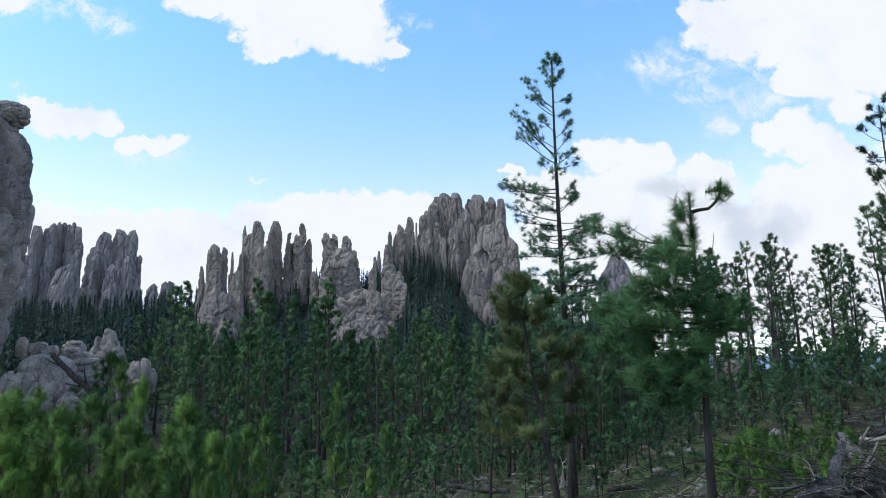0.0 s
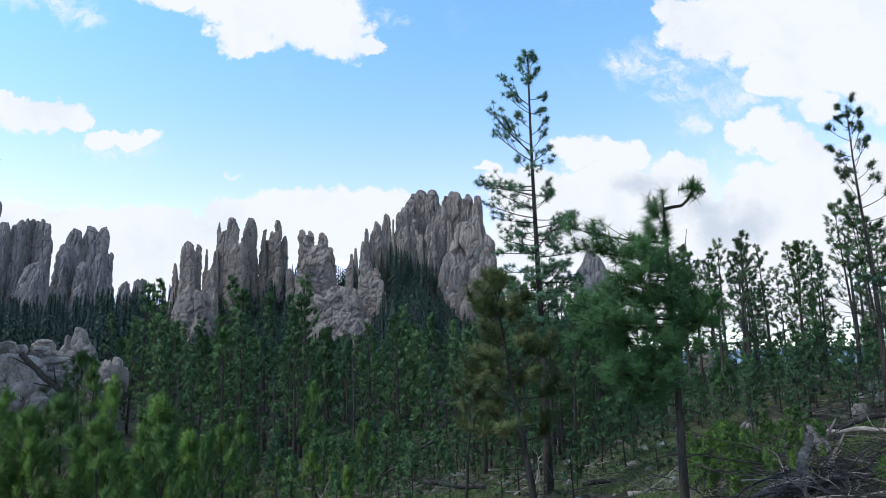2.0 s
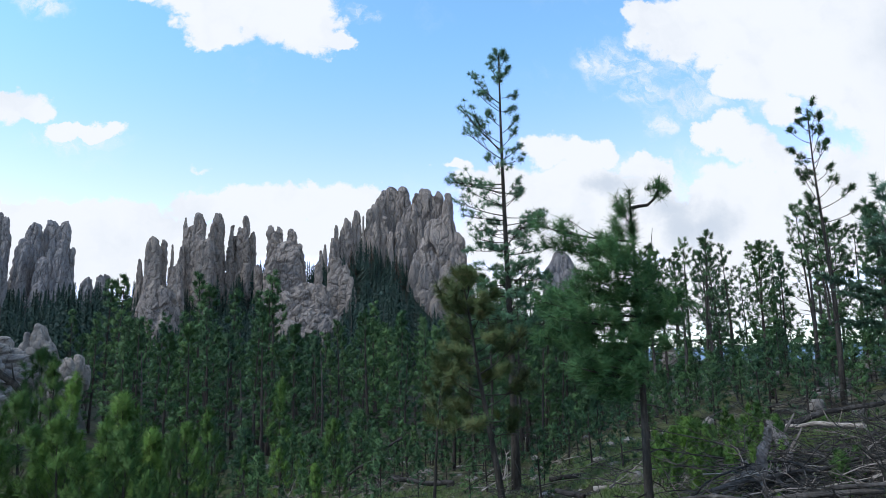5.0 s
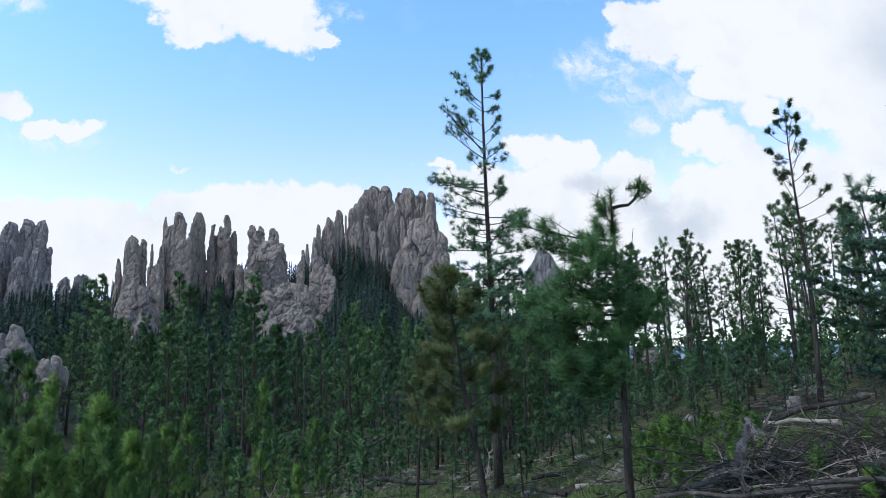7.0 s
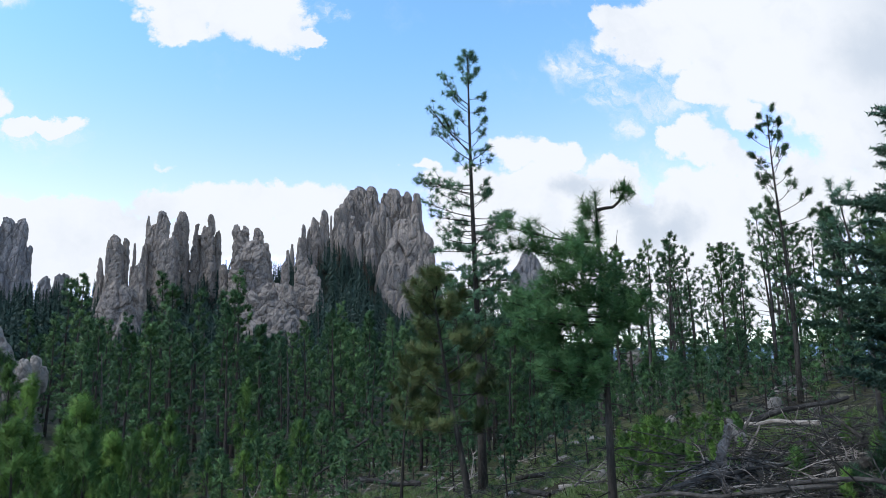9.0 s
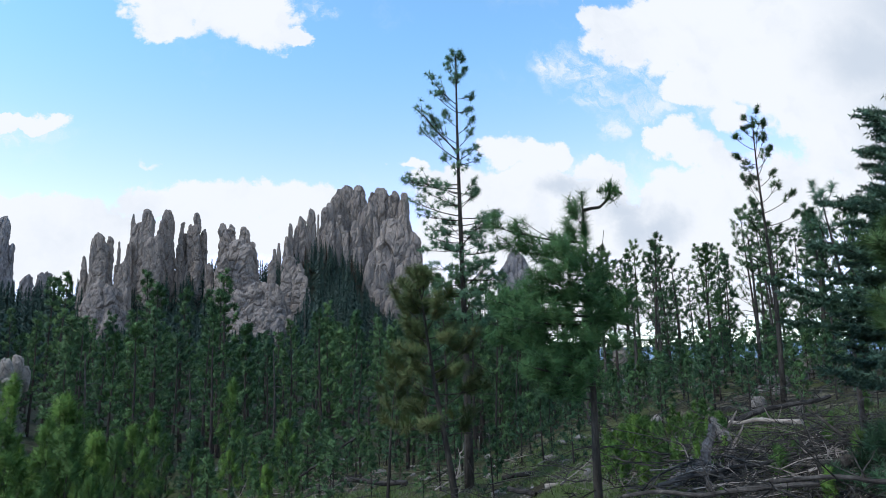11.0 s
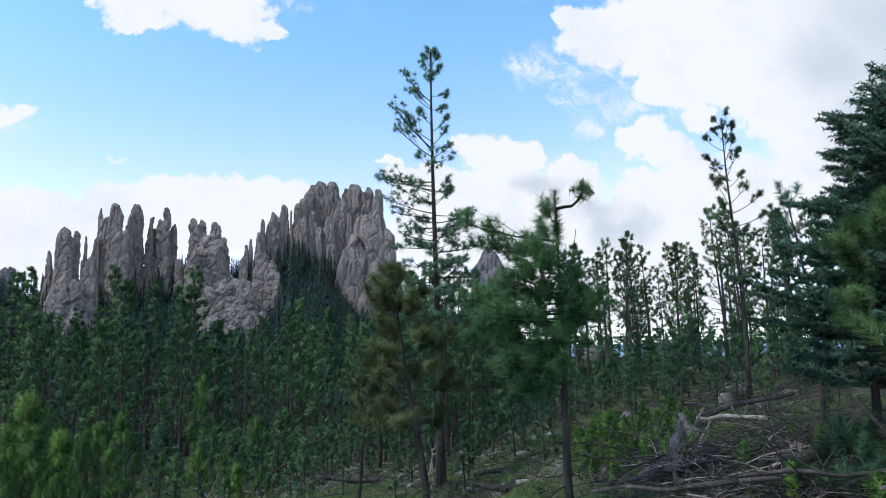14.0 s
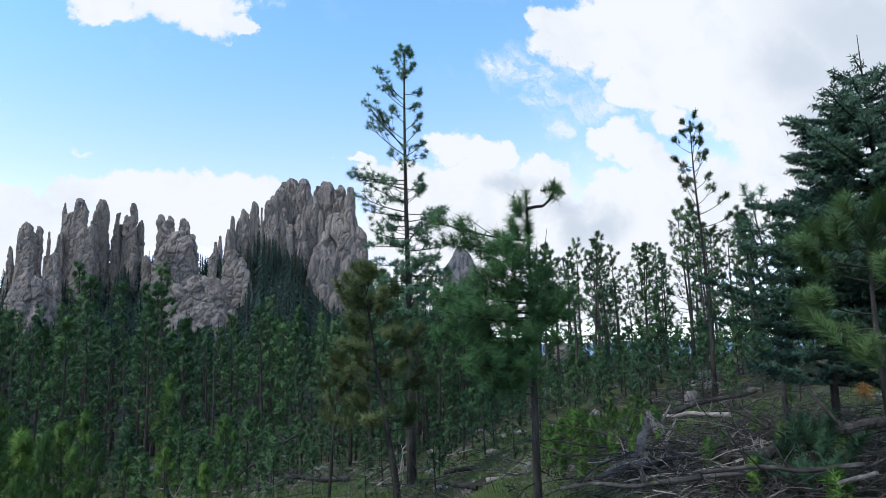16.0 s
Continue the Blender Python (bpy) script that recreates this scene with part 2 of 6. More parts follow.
M_PINE = needles_material("pine_needles", (0.009, 0.028, 0.019), (0.093, 0.198, 0.093), (0.147, 0.231, 0.104), 0.2)
M_PINE_NEAR = needles_material("near_pine_needles", (0.028, 0.076, 0.030), (0.162, 0.334, 0.110), (0.253, 0.348, 0.130), 0.35, 0.0, 0.15)
M_PINE_TALL = needles_material("tall_pine_needles", (0.026, 0.072, 0.052), (0.124, 0.260, 0.183), (0.185, 0.296, 0.180), 0.4, 0.0, 0.15)
M_PINE_OLD = needles_material("yellowing_pine_needles", (0.035, 0.064, 0.028), (0.118, 0.176, 0.070), (0.215, 0.185, 0.086), 0.25, 0.22)
M_YOUNG = needles_material("young_pine_needles", (0.028, 0.070, 0.020), (0.131, 0.264, 0.067), (0.201, 0.292, 0.088), 0.22)
M_SPRUCE = needles_material("spruce_needles", (0.020, 0.048, 0.039), (0.079, 0.155, 0.130), (0.102, 0.180, 0.147), 0.25)
M_RUST = needles_material("dead_rust_needles", (0.173, 0.085, 0.036), (0.311, 0.170, 0.072), (0.363, 0.220, 0.103))
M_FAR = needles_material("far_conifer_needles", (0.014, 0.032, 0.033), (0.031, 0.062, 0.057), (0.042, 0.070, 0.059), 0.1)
M_FAR_DEAD = needles_material("dead_far_needles", (0.045, 0.030, 0.024), (0.085, 0.052, 0.040), (0.11, 0.068, 0.05), 0.1)
# yellower green needles, with the sunlit brightness put into their colour
M_FORE = needles_material("sunlit_pine_needles", (0.050, 0.101, 0.031), (0.200, 0.324, 0.102), (0.298, 0.344, 0.124), 0.25, 0.0, 0.15)
M_GRASS = needles_material("grass_blades", (0.131, 0.209, 0.058), (0.274, 0.356, 0.114), (0.454, 0.474, 0.282), 0.4)


def bark(name, a, b, c, scale=1.0):
    k = Nodes(name, 0.92, 0.15)
    rough = k.noise(22 * scale, 6, 0.72, (1, 1, 0.22))
    col = k.ramp(k.noise(7 * scale, 6, 0.7, (1, 1, 0.3)), (0.30, a), (0.52, b), (0.74, c))
    col = k.mix(0.75, col, k.ramp(rough, (0.36, (0.40, 0.38, 0.37)), (0.62, (1.25, 1.22, 1.2))), "MULTIPLY")
    return k.colour(col).bump(k.mix(0.4, rough, k.noise(70 * scale, 4)), 0.03, 1.0).mat


M_BARK = bark("pine_bark", (0.025, 0.024, 0.022), (0.056, 0.053, 0.048), (0.12, 0.113, 0.10))
M_BARK_FAR = bark("grey_pine_bark", (0.03, 0.026, 0.024), (0.06, 0.053, 0.05), (0.11, 0.098, 0.09), 0.5)


def deadwood(name, a, b, c):
    k = Nodes(name, 0.85, 0.2)
    col = k.ramp(k.noise(6, 5, 0.65), (0.32, a), (0.52, b), (0.72, c))
    col = k.mix(0.6, col, k.ramp(k.noise(40, 4, 0.7), (0.35, (0.55, 0.55, 0.55)), (0.65, (1.25, 1.22, 1.2))), "MULTIPLY")
    col = k.mix(1.0, col, k.ramp(k.random(), (0.0, (0.70, 0.70, 0.72)), (1.0, (1.25, 1.22, 1.18))), "MULTIPLY")
    return k.colour(col).bump(k.noise(45, 4, 0.7), 0.01, 0.8).mat


M_DEAD = deadwood("silvered_deadwood", (0.028, 0.026, 0.025), (0.070, 0.066, 0.063), (0.155, 0.148, 0.14))
M_TWIG = deadwood("dry_grey_twigs", (0.018, 0.017, 0.016), (0.052, 0.051, 0.048), (0.165, 0.16, 0.15))
M_PALE = deadwood("barkless_pale_wood", (0.20, 0.18, 0.165), (0.30, 0.275, 0.25), (0.42, 0.39, 0.36))
M_SILVER = deadwood("silver_grey_wood", (0.075, 0.070, 0.066), (0.17, 0.158, 0.15), (0.31, 0.29, 0.27))
M_CHAR = deadwood("charred_log_end", (0.012, 0.010, 0.010), (0.03, 0.025, 0.022), (0.06, 0.045, 0.04))


def ground_material():
    k = Nodes("forest_floor", 0.95, 0.1)
    big = k.noise(0.25, 5, 0.6)
    mid = k.noise(1.7, 6, 0.65)
    fine = k.noise(28, 6, 0.75)
    litter = k.ramp(mid, (0.34, (0.022, 0.020, 0.016)), (0.52, (0.060, 0.055, 0.043)), (0.68, (0.27, 0.245, 0.20)))
    green = k.ramp(fine, (0.32, (0.035, 0.05, 0.02)), (0.68, (0.11, 0.135, 0.05)))
    c = k.mix(k.ramp(big, (0.38, (0, 0, 0)), (0.58, (0.85, 0.85, 0.85))), litter, green)
    c = k.mix(0.85, c, k.ramp(fine, (0.33, (0.4, 0.38, 0.36)), (0.68, (1.5, 1.45, 1.4))), "MULTIPLY")
    # with distance the floor turns to dark litter, tree shade put into its colour
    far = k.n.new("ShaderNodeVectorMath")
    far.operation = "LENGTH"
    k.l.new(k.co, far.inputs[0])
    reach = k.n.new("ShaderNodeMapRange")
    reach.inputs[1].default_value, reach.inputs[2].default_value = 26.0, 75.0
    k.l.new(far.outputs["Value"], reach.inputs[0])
    shaded_far_litter = k.ramp(k.noise(0.6, 6, 0.7), (0.35, (0.010, 0.014, 0.010)), (0.65, (0.034, 0.040, 0.026)))
    c = k.mix(reach.outputs[0], c, shaded_far_litter)
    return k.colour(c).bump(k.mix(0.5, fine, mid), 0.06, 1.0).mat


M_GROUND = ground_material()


# ---- numeric noise ----
def hash3(i, j, k, s):
    h = (i.astype(np.int64) * 374761393 + j.astype(np.int64) * 668265263 + k.astype(np.int64) * 2147483647 + s * 974634777) & 0xFFFFFFFF
    h = ((h ^ (h >> 13)) * 1274126177) & 0xFFFFFFFF
    h = ((h ^ (h >> 16)) * 2246822519) & 0xFFFFFFFF
    return ((h ^ (h >> 15)) & 0xFFFFFF) / float(0xFFFFFF)


def vnoise(p, s=0):
    """Smooth noise of 0 to 1 at the points p."""
    q = np.floor(p)
    f = p - q
    f = f * f * (3 - 2 * f)
    q = q.astype(np.int64)
    out = 0
    for a in (0, 1):
        for b in (0, 1):
            for c in (0, 1):
                w = (f[:, 0] if a else 1 - f[:, 0]) * (f[:, 1] if b else 1 - f[:, 1]) * (f[:, 2] if c else 1 - f[:, 2])
                out = out + w * hash3(q[:, 0] + a, q[:, 1] + b, q[:, 2] + c, s)
    return out


def fbm(p, octaves=4, s=0):
    return sum(vnoise(p * 2 ** o + 17.3 * o, s + o) * 0.5 ** (o + 1) for o in range(octaves)) / (1 - 0.5 ** octaves)


def cells(p, s=0):
    """Distances to the two nearest cell centres, and a random value for the cell."""
    q = np.floor(p).astype(np.int64)
    d1, d2, idv = np.full(len(p), 9.0), np.full(len(p), 9.0), np.zeros(len(p))
    for a in (-1, 0, 1):
        for b in (-1, 0, 1):
            for c in (-1, 0, 1):
                i, j, k = q[:, 0] + a, q[:, 1] + b, q[:, 2] + c
                o = np.stack([i + hash3(i, j, k, s), j + hash3(i, j, k, s + 1), k + hash3(i, j, k, s + 2)], -1)
                d = np.linalg.norm(p - o, axis=1)
                near = d < d1
                d2 = np.where(near, d1, np.minimum(d2, d))
                idv = np.where(near, hash3(i, j, k, s + 3), idv)
                d1 = np.where(near, d, d1)
    return d1, d2, idv


# ---- meshes ----
class Geo:
    """Gathers triangles for one mesh."""

    def __init__(self):
        self.v, self.f, self.n, self.normals = [], [], 0, []

    def add(self, v, f, normals=None):
        if len(v):
            if normals is not None:
                self.normals.append(normals)
            self.v.append(np.asarray(v, float)), self.f.append(np.asarray(f, np.int64) + self.n)
            self.n += len(v)

    def tube(self, pts, radii, sides=6, close=True):
        pts, radii = np.asarray(pts, float), np.asarray(radii, float)
        m = len(pts)
        d = np.gradient(pts, axis=0)
        d /= np.linalg.norm(d, axis=1)[:, None] + 1e-9
        ref = np.array([0.0, 0.0, 1.0]) if abs(d[:, 2]).mean() < 0.8 else np.array([1.0, 0.0, 0.0])
        a = np.cross(d, ref)
        a /= np.linalg.norm(a, axis=1)[:, None] + 1e-9
        b = np.cross(d, a)
        ang = np.arange(sides) * 2 * np.pi / sides
        ring = np.cos(ang)[None, :, None] * a[:, None] + np.sin(ang)[None, :, None] * b[:, None]
        v = (pts[:, None] + ring * radii[:, None, None]).reshape(-1, 3)
        f = []
        for i in range(m - 1):
            for j in range(sides):
                p, q = i * sides + j, i * sides + (j + 1) % sides
                f += [(p, p + sides, q), (q, p + sides, q + sides)]
        if close:
            v = np.vstack([v, pts[0], pts[-1]])
            for j in range(sides):
                f += [(m * sides, j, (j + 1) % sides), (m * sides + 1, (m - 1) * sides + (j + 1) % sides, (m - 1) * sides + j)]
        self.add(v, f)

    def tufts(self, rng, p, d, n, length, width, depth=0.5, spread=(25, 80), out=0.55, lift=0.35):
        """Bursts of n thin needles at the points p along the directions d; each burst shades as a round tuft."""
        p, d = np.asarray(p, float), np.asarray(d, float)
        m = len(p)
        if not m:
            return
        d = np.repeat(d / (np.linalg.norm(d, axis=1)[:, None] + 1e-9), n, 0)
        r = rng.normal(size=(m * n, 3))
        side = np.cross(d, r)
        side /= np.linalg.norm(side, axis=1)[:, None] + 1e-9
        ang = np.radians(rng.uniform(*spread, m * n))[:, None]
        way = d * np.cos(ang) + side * np.sin(ang)
        ln = length * rng.uniform(0.7, 1.15, m * n)[:, None]
        root = np.repeat(p, n, 0) - d * rng.uniform(0, depth, m * n)[:, None] * length
        flat_side = np.cross(way, rng.normal(size=(m * n, 3)))
        flat_side /= np.linalg.norm(flat_side, axis=1)[:, None] + 1e-9
        tip = root + way * ln
        tip[:, 2] -= 0.06 * ln[:, 0]
        w = flat_side * width * 0.5
        face = np.repeat(p, n, 0) * [1, 1, 0]
        face = way * 0.75 + out * face / (np.linalg.norm(face, axis=1)[:, None] + 1e-6) + [0, 0, lift]
        face /= np.linalg.norm(face, axis=1)[:, None] + 1e-9
        w = w * np.sign((np.cross(2 * w, tip - root + w) * face).sum(1) + 1e-12)[:, None]
        v = np.stack([root - w, root + w, tip], 1).reshape(-1, 3)
        self.add(v, np.arange(len(v)).reshape(-1, 3), np.repeat(face, 3, 0))

    def mesh(self, name, mat, smooth=False):
        me = bpy.data.meshes.new(name)
        v, f = np.vstack(self.v), np.vstack(self.f)
        me.vertices.add(len(v))
        me.vertices.foreach_set("co", v.ravel())
        me.loops.add(f.size)
        me.loops.foreach_set("vertex_index", f.ravel())
        me.polygons.add(len(f))
        me.polygons.foreach_set("loop_start", np.arange(0, f.size, 3))
        me.polygons.foreach_set("loop_total", np.full(len(f), 3))
        me.materials.append(mat)
        shaped = sum(len(q) for q in self.normals) == len(v)
        me.polygons.foreach_set("use_smooth", np.full(len(f), smooth or shaped))
        me.update(calc_edges=True)
        if shaped:
            me.normals_split_custom_set_from_vertices(np.vstack(self.normals))
        return me


def thing(name, where, label, category, group="", kind=""):
    ob = new(name)
    ob.location = where
    return tagged(ob, label, category, group, kind)


def part(name, geo, mat, parent, label="", smooth=False):
    ob = new(name, geo.mesh(name, mat, smooth) if isinstance(geo, Geo) else geo)
    if parent is not None:
        ob.parent = parent
    return tagged(ob, label)


# ---- the ground ----
RANGES = np.array([0, 6, 10, 14, 20, 30, 45, 70, 110, 160, 230, 320, 450, 5000], float)
BEARINGS = np.array([-60, -38, -28, -18, -9, -3, 0, 5, 12, 19, 32, 50, 75], float)
HEIGHTS = np.array([
    (0, -0.4, -0.8, -1, -1.2, -1.5, -1, 0, 4, 10, 20, 32, 40, 0),
    (0, -0.9, -1.5, -1.9, -2.2, -2.4, -1.3, 0.6, 0, 3, 10, 18, 28, 0),
    (0, -0.85, -1.45, -1.85, -2.25, -2.7, -2.45, -1.7, -2, 1, 8, 18, 28, 0),
    (0, -0.8, -1.4, -1.8, -2.3, -3, -3.6, -4, -4, -2, 6, 30, 42, 0),
    (0, -0.7, -1.15, -1.5, -2.05, -3, -4, -4.25, -3.5, -2, 5, 34, 46, 0),
    (0, -0.61, -0.94, -1.24, -1.84, -3, -4.34, -4.46, -3, 1, 16, 50, 54, 0),
    (0, -0.6, -0.9, -1.2, -1.8, -3, -4.4, -4.5, -3, 1, 17, 48, 52, 0),
    (0, -0.56, -0.82, -1.09, -1.61, -2.7, -4.1, -4.31, -3, 0, 9, 24, 34, 0),
    (0, -0.5, -0.7, -0.9, -1.3, -2.2, -3.6, -4, -2, 1, 9, 20, 24, 0),
    (0, -0.3, -0.2, -0.2, -0.4, -0.9, -2, -4, -6, -6, -5, -4, -6, -10),
    (0, -0.1, 0, 0.2, 0.5, 0.9, 0.6, -2, -8, -12, -15, -18, -20, -20),
    (0, 0.05, 0.3, 0.6, 1.1, 1.8, 2, 0, -6, -12, -15, -18, -20, -20),
    (0, 0.1, 0.4, 0.8, 1.4, 2.2, 2.6, 2, -2, -8, -12, -16, -20, -20)])


def ground(x, y):
    """Height of the ground without its small bumps."""
    x, y = np.atleast_1d(np.asarray(x, float)), np.atleast_1d(np.asarray(y, float))
    r = np.clip(np.hypot(x, y), 0, 4990)
    az = np.degrees(np.arctan2(x, y))
    back = np.clip((np.abs(az) - 75) / 60, 0, 1)
    az = np.clip(az, -59.9, 74.9)
    i = np.searchsorted(BEARINGS, az, side="right") - 1
    j = np.searchsorted(RANGES, r, side="right") - 1
    u = (az - BEARINGS[i]) / (BEARINGS[i + 1] - BEARINGS[i])
    w = (r - RANGES[j]) / (RANGES[j + 1] - RANGES[j])
    u = u * u * (3 - 2 * u)
    h = (HEIGHTS[i, j] * (1 - u) + HEIGHTS[i + 1, j] * u) * (1 - w) + (HEIGHTS[i, j + 1] * (1 - u) + HEIGHTS[i + 1, j + 1] * u) * w
    return h * (1 - back)


def gz(x, y):
    return float(ground(x, y)[0])


def build_ground():
    az = np.concatenate([np.arange(-180, -46, 6.0), np.arange(-46, 62, 0.45), np.arange(62, 180, 6.0)])
    rr = np.concatenate([[0.0], np.geomspace(0.6, 420, 190), np.geomspace(470, 4900, 14)])
    A, R = np.meshgrid(np.radians(az), rr, indexing="ij")
    x, y = (R * np.sin(A)).ravel(), (R * np.cos(A)).ravel()
    z = ground(x, y)
    p = np.stack([x, y, 0 * x], -1)
    amp = np.clip(R.ravel() / 4, 0, 1)
    z = z + amp * (0.28 * (fbm(p * 0.45, 3, 3) - 0.5) + 0.12 * (fbm(p * 2.2, 3, 7) - 0.5))
    z = z + np.clip((R.ravel() - 60) / 100, 0, 1) * 5 * (fbm(p * 0.03, 4, 11) - 0.5)
    z[R.ravel() == 0] = 0
    n, m = len(az), len(rr)
    i, j = np.meshgrid(np.arange(n), np.arange(m - 1), indexing="ij")
    k = (i + 1) % n
    a, b, c, d = i * m + j, i * m + j + 1, k * m + j + 1, k * m + j
    f = np.concatenate([np.stack([a, b, c], -1).reshape(-1, 3), np.stack([a, c, d], -1).reshape(-1, 3)])
    f = f[:, ::-1]
    g = Geo()
    g.add(np.stack([x, y, z], -1), f)
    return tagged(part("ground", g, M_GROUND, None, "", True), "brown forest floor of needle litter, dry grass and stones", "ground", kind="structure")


build_ground()


# ---- rock ----
def rock_mesh(name, w0, w1, h, depth, seed, mat, cell=4.0, nu=44, nv=60, rough=0.20, lean=0.0, blocky=3.0, squat=0.34, pillow=0.22):
    """A granite column of rounded joint blocks, w0 wide at its foot and w1 near its domed top."""
    v = np.linspace(0, 1, nv) ** 0.85
    th = np.linspace(0, 2 * np.pi, nu, endpoint=False) + seed
    V, T = np.meshgrid(v, th, indexing="ij")
    power = float(np.clip(math.log(0.5) / math.log(max(0.05, 1 - 0.32 * w1 / h)), 3.0, 60.0))
    prof = (w0 + (w1 - w0) * V ** 0.9) * 0.5 * (1 - V ** power) ** 0.5
    sx, sy = np.cos(T), np.sin(T)
    k = (np.abs(sx) ** blocky + np.abs(sy) ** blocky) ** (-1 / blocky)
    x, y, z = prof * sx * k + lean * V * h, prof * sy * k * depth, V * h
    p = np.stack([x, y, z], -1).reshape(-1, 3)
    q = p + 31.7 * seed
    wob = np.stack([fbm(q / cell, 3, 1), fbm(q / cell, 3, 5), fbm(q / cell, 3, 9)], -1) - 0.5
    d1, d2, b1 = cells((q + wob * cell * 0.55) / cell * np.array([1, 1, squat]), seed)
    d3, d4, b2 = cells((q + wob * cell * 0.5) / cell * np.array([2.3, 2.3, 2.9 * squat]), seed + 9)
    d5, d6, b3 = cells((q + wob * cell * 0.3) / cell * np.array([4.8, 4.8, 6.4 * squat + 0.8]), seed + 19)
    full = lambda p1, p2: np.clip((p2 - p1) / 0.24, 0, 1) ** 0.6 - 0.8
    size = min(cell, 0.55 * (w0 + w1) * 0.5 + 0.3 * w1)
    ridge = 1 - np.abs(2 * fbm(q / cell * np.array([1.5, 1.5, 0.9]), 4, 3) - 1)
    off = size * (rough * (b1 - 0.5) + 0.5 * rough * (b2 - 0.5) + 0.12 * rough * (b3 - 0.5) + pillow * (full(d1, d2) + 0.45 * full(d3, d4) + 0.12 * full(d5, d6)) + 0.07 * (ridge - 0.8))
    ax = lean * p[:, 2]
    r = np.sqrt((p[:, 0] - ax) ** 2 + p[:, 1] ** 2) + 1e-6
    fade = np.clip(r / (0.4 * size + 1e-6), 0, 1)
    s = 1 + np.clip(off / r, -0.45, 0.5) * fade
    p[:, 0], p[:, 1] = (p[:, 0] - ax) * s + ax, p[:, 1] * s
    top = np.clip((p[:, 2] / h - 0.6) / 0.4, 0, 1)
    p[:, 2] += top * size * (0.45 * (b1 - 0.6) + 0.18 * (b2 - 0.5) + 0.5 * pillow * full(d1, d2))
    tilt = hash3(np.array([seed, seed + 1]), np.array([3, 3]), np.array([5, 5]), 7) - 0.5
    p[:, 2] += top * ((p[:, 0] - ax) * tilt[0] + p[:, 1] * tilt[1]) * 1.3
    i, j = np.meshgrid(np.arange(nv - 1), np.arange(nu), indexing="ij")
    a, b, c, d = i * nu + j, i * nu + (j + 1) % nu, (i + 1) * nu + (j + 1) % nu, (i + 1) * nu + j
    f = np.concatenate([np.stack([a, b, c], -1).reshape(-1, 3), np.stack([a, c, d], -1).reshape(-1, 3)])
    g = Geo()
    g.add(p, f)
    return g.mesh(name, mat, False)


SPIRE_LABELS = {
    "A": "grey granite spire in a clustered far ridge", "B": "tall rounded grey granite tower above dark conifers",
    "s": "small rounded granite knob above the tree line", "C": "slender upright granite needle in a row of pinnacles",
    "D": "broad fractured granite dome stepped below pinnacles", "E": "tan granite knob among dark conifers",
    "L": "low pale granite outcrop among green pines", "G": "massive fractured granite buttress of the highest peak",
    "H": "smooth pale granite dome below the highest peak",
    "R": "distant grey granite wall behind pines", "N": "pointed grey granite slab beside boulders"}


SPIRE_FEET = []


# for each kind: joint spacing, upright stretch of the joints, unevenness, roundness of the blocks
ROCK_KINDS = {"A": (3.2, 0.24, 0.28, 0.22), "B": (4.4, 0.22, 0.26, 0.22), "s": (2.4, 0.6, 0.3, 0.2), "C": (2.8, 0.40, 0.28, 0.20), "D": (4.4, 0.85, 0.26, 0.17), "E": (3.0, 0.8, 0.26, 0.18),
              "G": (4.4, 0.26, 0.27, 0.22), "H": (6.5, 0.32, 0.24, 0.18), "R": (5.0, 0.3, 0.3, 0.2), "N": (1.5, 0.7, 0.18, 0.12)}


def spire(x, y, z0, z1, w0, w1, seed, kind):
    SPIRE_FEET.append((x, y, w0))
    foot = min(z0, gz(x, y)) - (1 if kind == "N" else 3)
    h = z1 - foot
    cell, squat, rough, pillow = ROCK_KINDS[kind]
    w0 = w1 + (w0 - w1) * min(1.25 if kind == "E" else 1.6, h / max(1.0, z1 - z0))
    grid = 0.12 if kind == "N" else 0.46
    nu, nv = int(np.clip(3.1 * 0.5 * (w0 + w1) / grid, 26, 130)), int(np.clip(h / grid, 28, 150))
    me = rock_mesh("rock_spire", w0, w1, h, 0.9, seed, {"N": M_ROCK, "A": M_RIDGE, "B": M_RIDGE, "s": M_RIDGE, "R": M_RIDGE}.get(kind, M_SPIRE), cell, nu, nv, rough, 0.0, 3.6, squat, pillow)
    ob = new("rock_spire", me)
    ob.location = (x, y, foot)
    return tagged(ob, SPIRE_LABELS[kind], "rock spire", "granite spires")


spire(-207.7, 327.7, 42.6, 77.7, 8.7, 4.8, 1, 'A')
spire(-204.2, 329.9, 42.8, 76.7, 5.2, 3.2, 2, 'A')
spire(-201.2, 329.4, 31.3, 78.9, 7.2, 4.0, 3, 'A')
spire(-200.0, 332.5, 31.5, 81.1, 4.7, 3.0, 4, 'A')
spire(-199.0, 335.4, 31.7, 81.2, 4.2, 2.8, 5, 'A')
spire(-196.0, 334.9, 31.6, 80.1, 3.7, 2.5, 6, 'A')
spire(-193.3, 334.1, 31.5, 81.4, 5.3, 3.6, 7, 'A')
spire(-189.6, 333.9, 31.5, 78.0, 4.5, 3.1, 8, 'A')
spire(-182.5, 312.6, 24.2, 54.7, 15.7, 10.7, 9, 'A')
spire(-182.0, 319.8, 24.7, 63.5, 5.6, 3.7, 10, 'A')
spire(-202.4, 312.1, 29.9, 59.9, 9.6, 6.5, 11, 'A')
spire(-199.3, 311.8, 35.2, 60.6, 5.3, 3.2, 12, 'A')
spire(-198.7, 300.2, 28.8, 43.1, 10.0, 6.1, 13, 'A')
spire(-176.3, 334.4, 31.3, 74.8, 17.9, 4.8, 14, 'B')
spire(-178.3, 331.1, 31.0, 65.8, 13.3, 6.1, 15, 'B')
